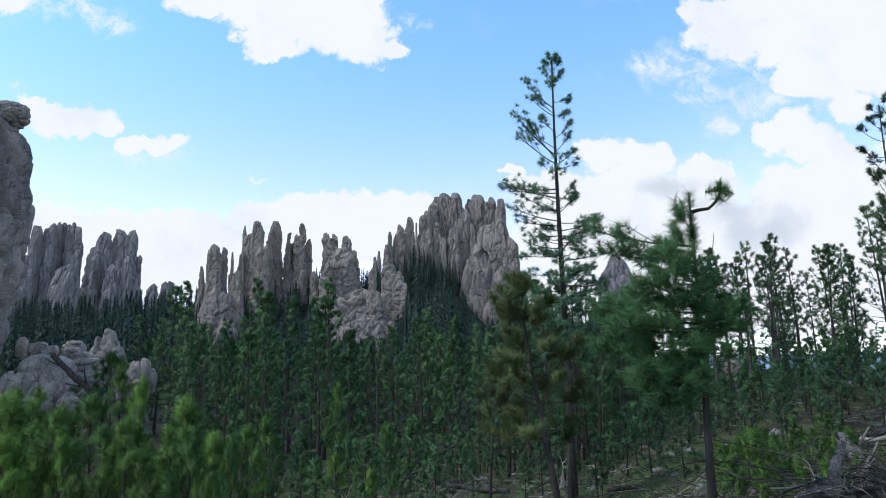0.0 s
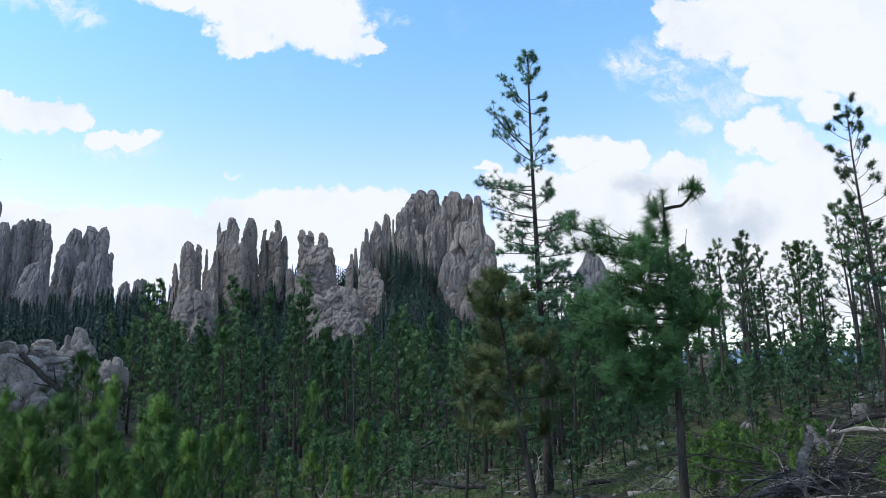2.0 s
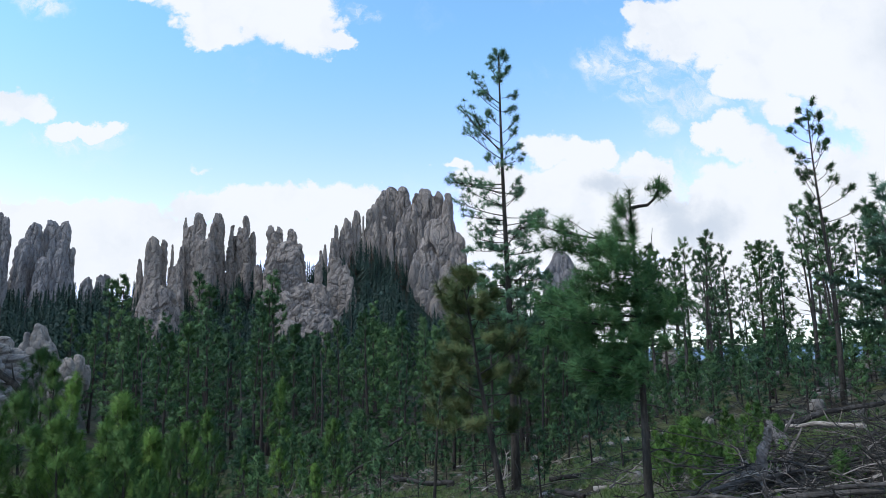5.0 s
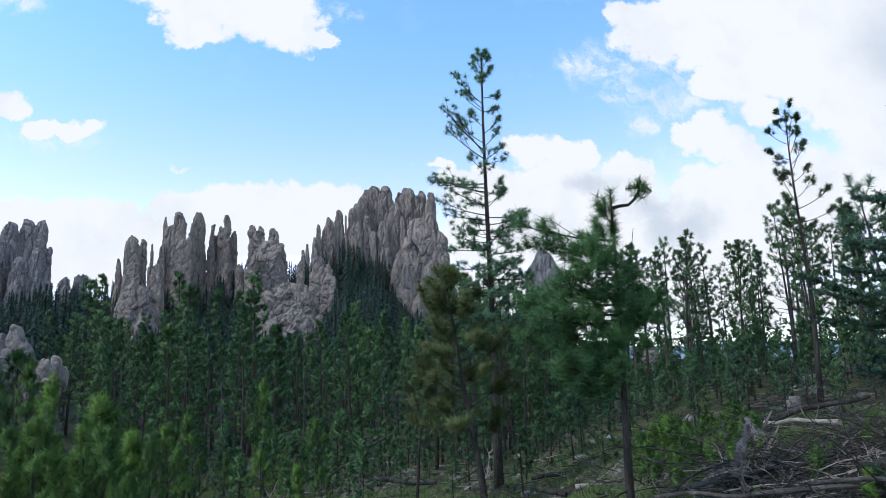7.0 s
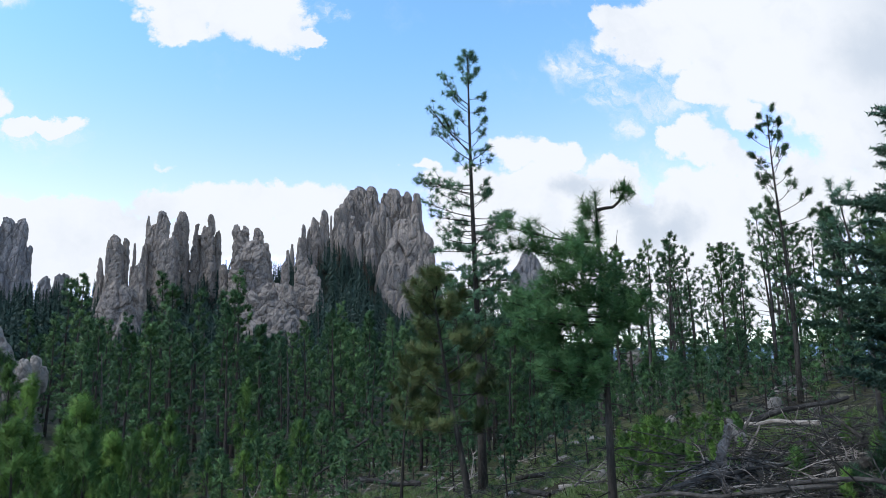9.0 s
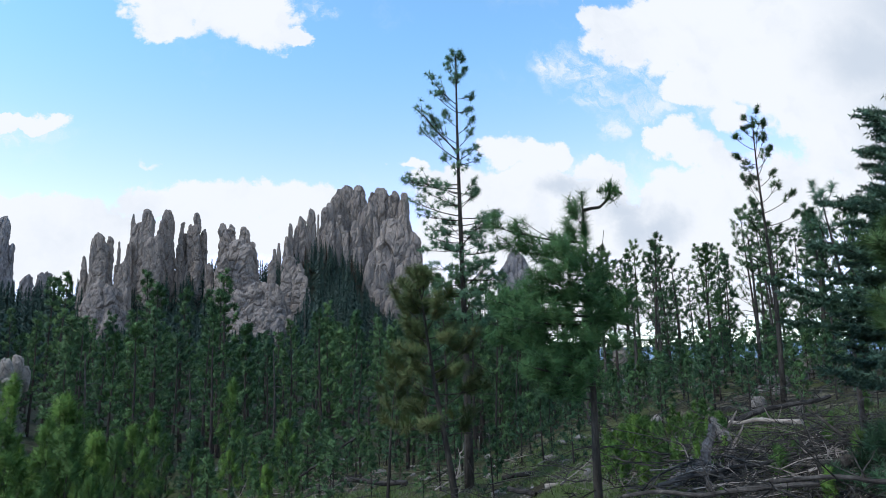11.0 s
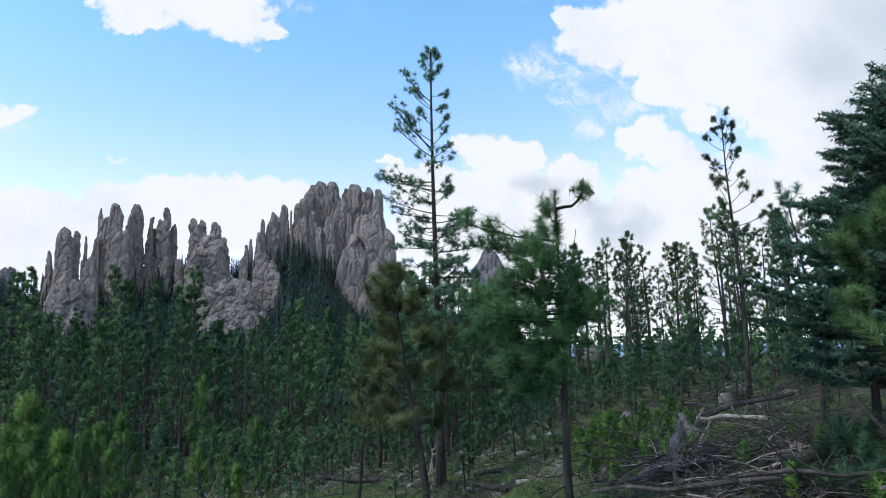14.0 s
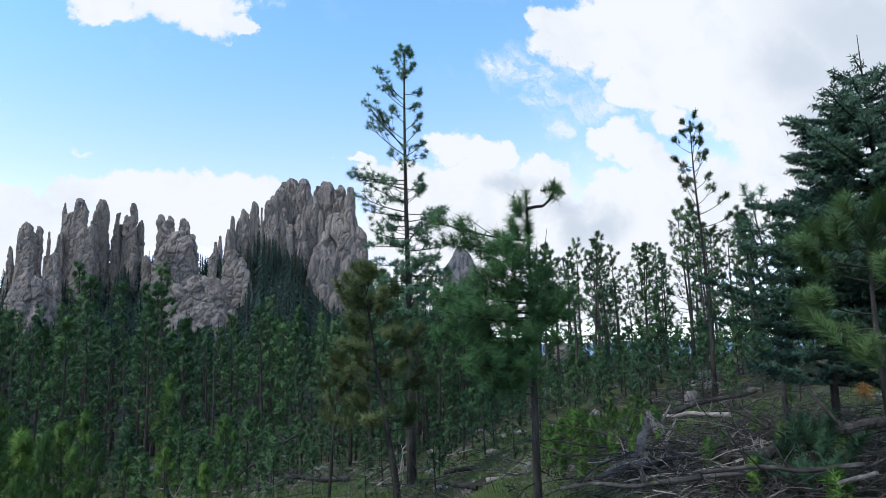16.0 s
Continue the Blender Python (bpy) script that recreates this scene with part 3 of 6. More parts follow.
spire(-170.7, 339.5, 31.6, 77.7, 12.8, 7.0, 16, 'B')
spire(-165.0, 340.1, 31.6, 76.8, 9.5, 5.6, 17, 'B')
spire(-160.8, 339.9, 31.5, 62.7, 6.2, 2.9, 18, 'B')
spire(-175.0, 321.5, 34.4, 59.4, 7.7, 3.2, 19, 'B')
spire(-161.3, 328.5, 30.6, 61.6, 15.1, 8.4, 20, 'B')
spire(-165.8, 324.0, 30.3, 55.7, 10.5, 5.5, 21, 'B')
spire(-143.8, 321.3, 33.9, 45.3, 6.9, 4.1, 22, 's')
spire(-138.7, 323.5, 34.0, 47.0, 5.4, 3.1, 23, 's')
spire(-137.1, 326.4, 34.3, 47.6, 4.4, 2.3, 24, 's')
spire(-96.5, 258.6, 28.4, 43.8, 4.0, 1.2, 25, 'C')
spire(-90.1, 254.5, 32.4, 51.4, 7.2, 5.4, 26, 'C')
spire(-87.5, 257.6, 32.7, 50.8, 3.6, 2.1, 27, 'C')
spire(-83.0, 242.2, 14.1, 32.1, 16.5, 9.9, 28, 'D')
spire(-85.3, 239.2, 14.0, 28.4, 10.2, 5.1, 29, 'D')
spire(-87.7, 268.0, 37.4, 51.6, 3.0, 1.1, 30, 'C')
spire(-80.2, 251.5, 22.1, 41.1, 6.5, 3.8, 31, 'C')
spire(-84.6, 273.2, 38.0, 64.0, 2.6, 1.1, 32, 'C')
spire(-82.3, 271.8, 33.1, 59.8, 6.2, 3.9, 33, 'C')
spire(-84.2, 269.1, 34.0, 51.5, 3.8, 2.1, 34, 'C')
spire(-78.4, 270.9, 32.9, 64.6, 6.7, 4.7, 35, 'C')
spire(-74.9, 267.7, 31.3, 53.3, 8.9, 7.2, 36, 'C')
spire(-73.2, 280.6, 31.5, 67.3, 6.4, 4.9, 37, 'C')
spire(-74.9, 278.1, 30.0, 61.5, 4.4, 2.6, 38, 'C')
spire(-67.9, 281.9, 37.2, 61.9, 4.3, 2.0, 39, 'C')
spire(-66.2, 284.4, 35.5, 58.1, 4.0, 2.4, 40, 'C')
spire(-61.7, 281.3, 34.5, 66.0, 5.5, 1.8, 41, 'C')
spire(-63.9, 281.8, 33.9, 61.3, 4.5, 2.7, 42, 'C')
spire(-59.6, 283.8, 30.4, 58.9, 4.5, 2.7, 43, 'C')
spire(-54.9, 274.6, 34.2, 44.3, 4.4, 2.2, 44, 'C')
spire(-49.6, 271.5, 32.5, 59.0, 5.8, 2.0, 45, 'D')
spire(-45.8, 270.1, 33.5, 59.1, 8.3, 3.3, 46, 'D')
spire(-40.9, 270.9, 37.1, 57.7, 8.8, 2.5, 47, 'D')
spire(-36.8, 267.5, 31.9, 51.5, 5.8, 2.5, 48, 'D')
spire(-42.4, 264.6, 21.4, 51.0, 17.9, 13.4, 49, 'D')
spire(-45.8, 258.0, 23.2, 45.2, 6.0, 3.4, 50, 'D')
spire(-30.9, 244.1, 12.5, 32.4, 19.1, 11.8, 51, 'D')
spire(-25.5, 241.7, 12.3, 30.8, 11.2, 6.8, 52, 'D')
spire(-37.9, 241.0, 12.4, 27.9, 9.8, 6.7, 53, 'D')
spire(-18.7, 225.2, 7.7, 19.5, 8.0, 4.2, 54, 'D')
spire(-20.9, 251.1, 22.3, 43.1, 9.5, 3.8, 55, 'E')
spire(-17.2, 249.4, 22.1, 39.7, 6.8, 3.3, 56, 'E')
spire(-15.0, 247.5, 21.9, 34.8, 4.5, 1.9, 57, 'E')
spire(-28.7, 262.4, 33.5, 43.4, 4.8, 2.2, 58, 'E')
spire(-31.6, 316.4, 42.8, 59.9, 3.4, 1.2, 59, 'G')
spire(-33.5, 316.2, 44.2, 56.7, 3.4, 1.5, 60, 'G')
spire(-26.5, 318.9, 48.6, 70.2, 4.9, 1.5, 61, 'G')
spire(-28.3, 316.7, 49.7, 63.3, 4.0, 1.8, 62, 'G')
spire(-23.6, 321.1, 53.2, 69.5, 4.1, 2.1, 63, 'G')
spire(-21.0, 321.3, 51.7, 73.3, 5.0, 3.4, 64, 'G')
spire(-16.6, 323.6, 52.0, 79.3, 6.8, 3.3, 65, 'G')
spire(-13.4, 321.7, 58.8, 75.0, 2.1, 0.8, 66, 'G')
spire(-10.3, 323.8, 54.9, 79.9, 6.8, 4.1, 67, 'G')
spire(-7.7, 325.9, 53.7, 81.5, 5.5, 3.3, 68, 'G')
spire(-5.1, 328.0, 45.3, 86.2, 6.2, 3.7, 69, 'G')
spire(-3.0, 332.0, 45.9, 91.7, 7.7, 5.9, 70, 'G')
spire(1.4, 334.0, 44.6, 92.8, 10.5, 9.4, 71, 'G')
spire(7.0, 331.9, 44.3, 93.4, 8.4, 7.1, 72, 'G')
spire(10.4, 321.8, 44.3, 81.4, 7.5, 4.9, 73, 'G')
spire(14.6, 337.7, 44.9, 91.2, 8.5, 5.9, 74, 'G')
spire(18.7, 335.5, 40.2, 92.4, 12.6, 9.4, 75, 'G')
spire(24.5, 333.1, 39.8, 89.5, 10.5, 6.7, 76, 'G')
spire(29.7, 328.7, 39.2, 87.9, 6.9, 5.4, 77, 'G')
spire(14.6, 317.7, 56.3, 73.1, 3.5, 2.1, 78, 'G')
spire(4.8, 318.0, 48.1, 71.6, 8.1, 4.8, 79, 'G')
spire(0.2, 316.0, 47.8, 66.1, 5.2, 3.0, 80, 'G')
spire(-7.6, 317.9, 52.4, 71.8, 7.6, 4.8, 81, 'G')
spire(-2.8, 320.0, 51.3, 74.2, 7.0, 4.3, 82, 'G')
spire(20.6, 299.3, 12.8, 68.3, 33.0, 7.8, 83, 'H')
spire(27.3, 296.7, 12.7, 69.5, 19.2, 4.3, 84, 'H')
spire(31.4, 295.3, 12.5, 61.4, 17.4, 5.2, 85, 'H')
spire(13.8, 295.7, 15.3, 53.8, 17.5, 7.0, 86, 'H')
spire(79.6, 296.4, 17.0, 52.5, 18.0, 9.6, 87, 'R')
spire(74.3, 293.6, 16.9, 44.8, 10.4, 6.9, 88, 'R')
spire(82.2, 289.5, 16.6, 41.5, 10.3, 6.7, 89, 'R')
spire(-25.3, 50.0, 1.6, 5.4, 4.4, 1.0, 201, 'N')
spire(-25.2, 51.1, 1.6, 3.8, 1.7, 0.6, 202, 'N')
spire(-23.9, 46.2, 2.0, 3.2, 1.2, 0.5, 203, 'N')
spire(-24.2, 213.6, 4.8, 19.3, 16.3, 9.1, 101, 'D')
spire(-31.8, 209.6, 3.1, 15.5, 12.3, 7.1, 102, 'D')
spire(-71.8, 213.2, 5.4, 17.2, 12.1, 7.0, 104, 'D')


# ---- near rocks ----
def boulder(x, y, z, w, h, depth, seed, label, cell=1.6, mat=None, group="boulders", nu=56, nv=38, turn=0.0, joints=0.0, e=0.74):
    """A rounded block: a squared ball, weathered by noise, with joints worn into it."""
    v = np.linspace(-math.pi / 2, math.pi / 2, nv)
    th = np.linspace(0, 2 * np.pi, nu, endpoint=False) + seed
    V, T = np.meshgrid(v, th, indexing="ij")
    sg = lambda q, p: np.sign(q) * np.abs(q) ** p
    p = np.stack([sg(np.cos(V), e) * sg(np.cos(T), 0.75) * w / 2, sg(np.cos(V), e) * sg(np.sin(T), 0.75) * w * depth / 2, (sg(np.sin(V), e) + 1) * h / 2], -1).reshape(-1, 3)
    q = p + 13.7 * seed
    c = np.array([0, 0, h / 2])
    d1, d2, b1 = cells(q / cell * np.array([1.2, 1.2, 2.0]), seed)
    f = 1.0 + 0.26 * (fbm(q / w * 1.8, 4, seed) - 0.5) + 0.10 * (fbm(q / w * 7, 3, seed + 4) - 0.5) + 0.14 * (b1 - 0.5) - (0.09 + joints) * np.maximum(0, 1 - (d2 - d1) / 0.14)
    p = c + (p - c) * f[:, None]
    i, j = np.meshgrid(np.arange(nv - 1), np.arange(nu), indexing="ij")
    a, b, cc, d = i * nu + j, i * nu + (j + 1) % nu, (i + 1) * nu + (j + 1) % nu, (i + 1) * nu + j
    g = Geo()
    g.add(p, np.concatenate([np.stack([a, b, cc], -1).reshape(-1, 3), np.stack([a, cc, d], -1).reshape(-1, 3)]))
    ob = new("boulder", g.mesh("boulder", mat or M_BLOCK, True))
    ob.matrix_basis = pose(x, y, z, 0, 0, turn)
    return tagged(ob, label, "rock", group)


boulder(-22.13, 36.87, -0.06, 2.95, 2.80, 0.8, 501, "rounded grey granite boulder in a stacked outcrop", cell=2.41, joints=0.12)
boulder(-22.57, 35.90, -0.30, 1.67, 2.20, 0.8, 502, "rounded grey granite boulder in a stacked outcrop", cell=1.36, joints=0.12)
boulder(-20.89, 36.44, -0.50, 2.72, 2.02, 0.8, 503, "rounded grey granite boulder in a stacked outcrop", cell=2.22, joints=0.12)
boulder(-23.71, 37.07, 2.55, 0.68, 1.19, 0.8, 504, "rounded grey granite boulder in a stacked outcrop", cell=0.90, joints=0.12)
boulder(-23.03, 37.49, 2.54, 1.18, 0.98, 0.8, 505, "rounded grey granite boulder in a stacked outcrop", cell=0.96, joints=0.12)
boulder(-22.70, 38.16, 2.61, 0.71, 0.74, 0.8, 506, "rounded grey granite boulder in a stacked outcrop", cell=0.90, joints=0.12)
boulder(-19.85, 35.30, -0.72, 1.27, 1.25, 0.8, 507, "rounded grey granite boulder in a stacked outcrop", cell=1.03, joints=0.12)
boulder(-23.00, 40.99, 2.74, 1.32, 1.01, 0.8, 508, "rounded grey granite boulder in a stacked outcrop", cell=1.07, joints=0.12)
boulder(-22.64, 40.04, 2.28, 1.40, 1.01, 0.8, 509, "rounded grey granite boulder in a stacked outcrop", cell=1.14, joints=0.12)
boulder(-22.23, 40.84, 1.94, 1.55, 1.13, 0.8, 510, "rounded grey granite boulder in a stacked outcrop", cell=1.27, joints=0.12)
boulder(-21.91, 40.45, 1.42, 2.25, 1.22, 0.8, 511, "rounded grey granite boulder in a stacked outcrop", cell=1.84, joints=0.12)
boulder(-21.54, 39.51, 0.28, 2.65, 1.64, 0.8, 512, "rounded grey granite boulder in a stacked outcrop", cell=2.16, joints=0.12)
boulder(-21.36, 40.74, 0.74, 1.62, 1.70, 0.8, 513, "rounded grey granite boulder in a stacked outcrop", cell=1.32, joints=0.12)
boulder(-21.47, 34.93, -1.10, 2.21, 1.72, 0.8, 514, "rounded grey granite boulder in a stacked outcrop", cell=1.80, joints=0.12)
boulder(-23.22, 35.60, -0.56, 1.24, 2.36, 0.8, 515, "rounded grey granite boulder in a stacked outcrop", cell=1.01, joints=0.12)
boulder(-20.75, 39.93, 0.42, 0.88, 0.99, 0.8, 516, "rounded grey granite boulder in a stacked outcrop", cell=0.90, joints=0.12)
boulder(-22.39, 48.04, -0.05, 1.04, 2.60, 0.8, 531, "broken pale granite block among young pines", cell=0.62, nu=36, nv=28, joints=0.05)
boulder(-22.21, 49.22, 0.91, 0.77, 1.89, 0.8, 532, "broken pale granite block among young pines", cell=0.46, nu=36, nv=28, joints=0.05)
boulder(-21.46, 46.82, -0.28, 1.37, 1.55, 0.8, 533, "broken pale granite block among young pines", cell=0.82, nu=36, nv=28, joints=0.05)
boulder(-21.75, 49.43, 0.29, 0.69, 1.77, 0.8, 534, "broken pale granite block among young pines", cell=0.42, nu=36, nv=28, joints=0.05)
boulder(-21.58, 45.10, -0.31, 1.03, 0.93, 0.8, 535, "broken pale granite block among young pines", cell=0.62, nu=36, nv=28, joints=0.05)
tower = new("rock_tower", rock_mesh("rock_tower", 3.4, 10.4, 16.86 - gz(-27.12, 34.65) + 1, 1.0, 540, M_ROCK, 1.9, 110, 140, 0.14, squat=0.6, pillow=0.16))
tower.location = (-27.12, 34.65, gz(-27.12, 34.65) - 1)
tagged(tower, "dark overhanging granite tower with a knobbly face", "rock spire", "granite spires")
boulder(-24.97, 35.62, 15.69, 2.2, 1.5, 0.9, 541, "perched grey boulder capping a granite tower", cell=1.5)
boulder(12.41, 14.38, gz(12.41, 14.38) - 0.3, 0.57, min(0.41, max(0.3, 1.40 - gz(12.41, 14.38))) + 0.3, 0.8, 561, "pale weathered boulder half buried on the slope", cell=0.49, nu=28, nv=20, e=0.62, mat=M_ROCK)
boulder(10.93, 15.54, gz(10.93, 15.54) - 0.3, 0.42, min(0.30, max(0.3, 0.88 - gz(10.93, 15.54))) + 0.3, 0.8, 562, "pale weathered boulder half buried on the slope", cell=0.36, nu=28, nv=20, e=0.62, mat=M_ROCK)
boulder(9.38, 14.18, gz(9.38, 14.18) - 0.3, 0.40, min(0.28, max(0.3, 0.67 - gz(9.38, 14.18))) + 0.3, 0.8, 563, "pale weathered boulder half buried on the slope", cell=0.34, nu=28, nv=20, e=0.62, mat=M_ROCK)
boulder(9.45, 12.91, gz(9.45, 12.91) - 0.3, 0.27, min(0.20, max(0.3, 0.72 - gz(9.45, 12.91))) + 0.3, 0.8, 578, "pale weathered boulder half buried on the slope", cell=0.23, nu=28, nv=20, e=0.62, mat=M_ROCK)
boulder(10.91, 27.95, gz(10.91, 27.95) - 0.3, 1.15, min(0.82, max(0.3, 1.59 - gz(10.91, 27.95))) + 0.3, 0.8, 564, "pale weathered boulder half buried on the slope", cell=0.98, nu=28, nv=20, e=0.62, mat=M_ROCK)
boulder(10.48, 23.80, gz(10.48, 23.80) - 0.3, 0.67, min(0.48, max(0.3, 0.75 - gz(10.48, 23.80))) + 0.3, 0.8, 565, "pale weathered boulder half buried on the slope", cell=0.58, nu=28, nv=20, e=0.62, mat=M_ROCK)
boulder(10.94, 31.13, gz(10.94, 31.13) - 0.3, 1.25, min(0.89, max(0.3, 1.88 - gz(10.94, 31.13))) + 0.3, 0.8, 566, "pale weathered boulder half buried on the slope", cell=1.07, nu=28, nv=20, e=0.62, mat=M_ROCK)
boulder(12.50, 25.06, gz(12.50, 25.06) - 0.3, 0.85, min(0.61, max(0.3, 0.93 - gz(12.50, 25.06))) + 0.3, 0.8, 567, "pale weathered boulder half buried on the slope", cell=0.73, nu=28, nv=20, e=0.62, mat=M_ROCK)
boulder(3.64, 9.85, gz(3.64, 9.85) - 0.3, 0.19, min(0.14, max(0.3, -0.13 - gz(3.64, 9.85))) + 0.3, 0.8, 569, "pale weathered boulder half buried on the slope", cell=0.16, nu=28, nv=20, e=0.62, mat=M_ROCK)
boulder(3.81, 9.24, gz(3.81, 9.24) - 0.3, 0.25, min(0.18, max(0.3, 0.15 - gz(3.81, 9.24))) + 0.3, 0.8, 570, "pale weathered boulder half buried on the slope", cell=0.21, nu=28, nv=20, e=0.62, mat=M_ROCK)
boulder(8.13, 39.16, gz(8.13, 39.16) - 0.3, 0.73, min(0.52, max(0.3, 0.71 - gz(8.13, 39.16))) + 0.3, 0.8, 571, "pale weathered boulder half buried on the slope", cell=0.62, nu=28, nv=20, e=0.62, mat=M_ROCK)
boulder(-4.45, 59.83, gz(-4.45, 59.83) - 0.3, 1.09, min(0.78, max(0.3, 2.45 - gz(-4.45, 59.83))) + 0.3, 0.8, 572, "pale weathered boulder half buried on the slope", cell=0.93, nu=28, nv=20, e=0.62, mat=M_ROCK)


def slope_rock(x, y, top, w, seed):
    """A boulder of the broken outcrop behind the trunks, set into the slope."""
    foot = min(gz(x, y), top - 0.4) - 0.3
    boulder(x, y, foot, w, top - foot, 0.85, seed + 40, "pale angular boulder of an outcrop among trunks", cell=0.6 * w, nu=32, nv=26, e=0.55, joints=0.04, mat=M_ROCK)


slope_rock(12.18, 27.42, 1.26, 1.12, 561)
slope_rock(13.07, 30.30, 2.05, 0.97, 562)
slope_rock(11.92, 25.34, 0.13, 1.34, 563)
slope_rock(11.96, 26.42, 0.68, 1.26, 564)
slope_rock(11.96, 24.20, -0.04, 0.85, 565)
slope_rock(10.68, 25.88, 0.16, 0.69, 566)
slope_rock(12.59, 18.04, 1.00, 0.70, 567)
slope_rock(11.75, 17.41, 0.71, 0.61, 568)
slope_rock(10.87, 16.79, 0.52, 0.44, 569)
slope_rock(15.21, 19.84, 1.52, 0.76, 570)
slope_rock(15.59, 19.54, 1.17, 0.58, 571)
slope_rock(14.30, 19.28, 1.02, 0.50, 572)
slope_rock(15.11, 15.99, 1.65, 0.55, 573)



# ---- trees ----
def curve(start, az, pitch, length, bend, rng, n=5, wander=0.08):
    """A limb: it sets out at a pitch and bends upward by so many degrees on its way."""
    p, pts = np.array(start, float), [np.array(start, float)]
    a = math.radians(az)
    for i in range(n):
        t = math.radians(pitch + bend * (i + 0.5) / n)
        a += rng.normal() * wander
        p = p + length / n * np.array([math.cos(a) * math.cos(t), math.sin(a) * math.cos(t), math.sin(t)])
        pts.append(p.copy())
    return np.array(pts)


def along(pts, t):
    k = t * (len(pts) - 1)
    i = min(int(k), len(pts) - 2)
    return pts[i] + (pts[i + 1] - pts[i]) * (k - i), pts[i + 1] - pts[i]


def pine_geo(rng, h, r, lo=0.3, spread=1.3, count=36, twigs=4, tn=14, nl=0.17, nw=0.02, lean=(0.0, 0.0), limbs=None,
             sides=7, twig_tubes=False, bare=6, top_tufts=3, shape=0.8, rise=(0, 30), kink=0.02, bend=30, flare=1.25, inner=0.3, double=0.3, twig_len=0.30, brush=0.5, fan=(25, 80), up=0.25):
    """Trunk, limbs and needle crown of one pine, with its foot at the origin."""
    trunk, wood, crown = Geo(), Geo(), Geo()
    u = np.linspace(0, 1, 12)
    ph = rng.uniform(0, 6.28, 4)
    tx = lean[0] * u ** 1.3 + kink * h * (np.sin(5 * u + ph[0]) - math.sin(ph[0])) * 0.5
    ty = lean[1] * u ** 1.3 + kink * h * (np.sin(4 * u + ph[1]) - math.sin(ph[1])) * 0.5
    stem = np.stack([tx, ty, u * h], -1)
    rad = r * (1 - 0.86 * u) + r * (flare - 1) * np.exp(-u * 18)
    low = stem.copy()
    low[0, 2] -= 0.4
    trunk.tube(low, rad, sides)
    if limbs is None:
        limbs = []
        for i in range(count):
            f = lo + (1 - lo) * ((i + rng.uniform(0, 0.8)) / count) ** 0.9
            k = (f - lo) / (1 - lo)
            ln = spread * (0.14 + 0.86 * (1 - k) ** shape) * rng.uniform(0.55, 1.15) * (0.6 + 0.4 * min(1, k * 6))
            limbs.append((f * h, i * 137.5 + rng.uniform(-35, 35), ln, rng.uniform(*rise) + 25 * k))
    P, D, single = [], [], []
    for z, az, ln, pitch in limbs:
        if twig_tubes:
            wood = Geo()
            single.append(wood)
        s, _ = along(stem, min(0.999, z / h))
        pts = curve(s, az, pitch, ln, bend, rng, 5 if twig_tubes else 2)
        r0 = min(0.45 * r, 0.005 + 0.008 * ln) * (1 if r > 0.04 else 0.5)
        wood.tube(pts, np.linspace(r0, r0 * 0.3, len(pts)), 4 if twig_tubes else 3, False)
        tip, d = along(pts, 1.0)
        P.append(tip), D.append(d)
        for k in range(twigs if not twig_tubes else 2 + int(twigs * min(1.6, 0.35 + ln))):
            t = rng.uniform(inner, 0.97)
            q, d = along(pts, t)
            d = d / np.linalg.norm(d)
            side = np.array([-d[1], d[0], 0.0]) * rng.choice([-1, 1])
            w = d * 0.7 + side * rng.uniform(0.4, 1.0) + np.array([0, 0, rng.uniform(0.0, 0.8)])
            w /= np.linalg.norm(w)
            tl = (0.12 + twig_len * ln * (1.1 - t)) * rng.uniform(0.6, 1.2)
            e = q + w * tl
            if twig_tubes:
                wood.tube(np.array([q, q + w * tl * 0.5 + [0, 0, -0.01], e]), [r0 * 0.4, r0 * 0.3, r0 * 0.22], 3, False)
            P.append(e), D.append(w + np.array([0, 0, up]))
            if rng.random() < double:
                P.append(q + w * tl * 0.45 + rng.normal(size=3) * 0.03), D.append(w + np.array([0, 0, 0.5]))
    for k in range(top_tufts):
        P.append(stem[-1] + [0, 0, -0.16 * k * nl / 0.17]), D.append(np.array([0.0, 0, 1]) + rng.normal(size=3) * 0.15)
    crown.tufts(rng, P, D, tn, nl, nw, brush, fan)
    for k in range(bare):
        if twig_tubes:
            wood = Geo()
            single.append(wood)
        f = rng.uniform(0.06, max(0.12, lo + 0.1))
        s, _ = along(stem, f)
        pts = curve(s, rng.uniform(0, 360), rng.uniform(-25, 20), spread * rng.uniform(0.2, 0.6), -20, rng, 3, 0.25)
        wood.tube(pts, np.linspace(0.010 + 0.02 * r, 0.004, len(pts)), 3, False)
    if not twig_tubes:
        trunk.add(np.vstack(wood.v), np.vstack(wood.f))
    return trunk, single, crown


def pine(where, geo, label, group="", bark_mat=None, leaf=None, name="pine_tree", turn=0.0):
    trunk, wood, crown = geo
    ob = thing(name, where, label, "tree", group)
    ob.rotation_euler = (0, 0, radians(turn))
    part("trunk", trunk, bark_mat or M_BARK, ob, "", True)
    for w in wood:
        part("branch", w, bark_mat or M_BARK, ob)
    part("crown", crown, leaf or M_PINE, ob)
    return ob


def R(seed):
    return np.random.default_rng(seed)


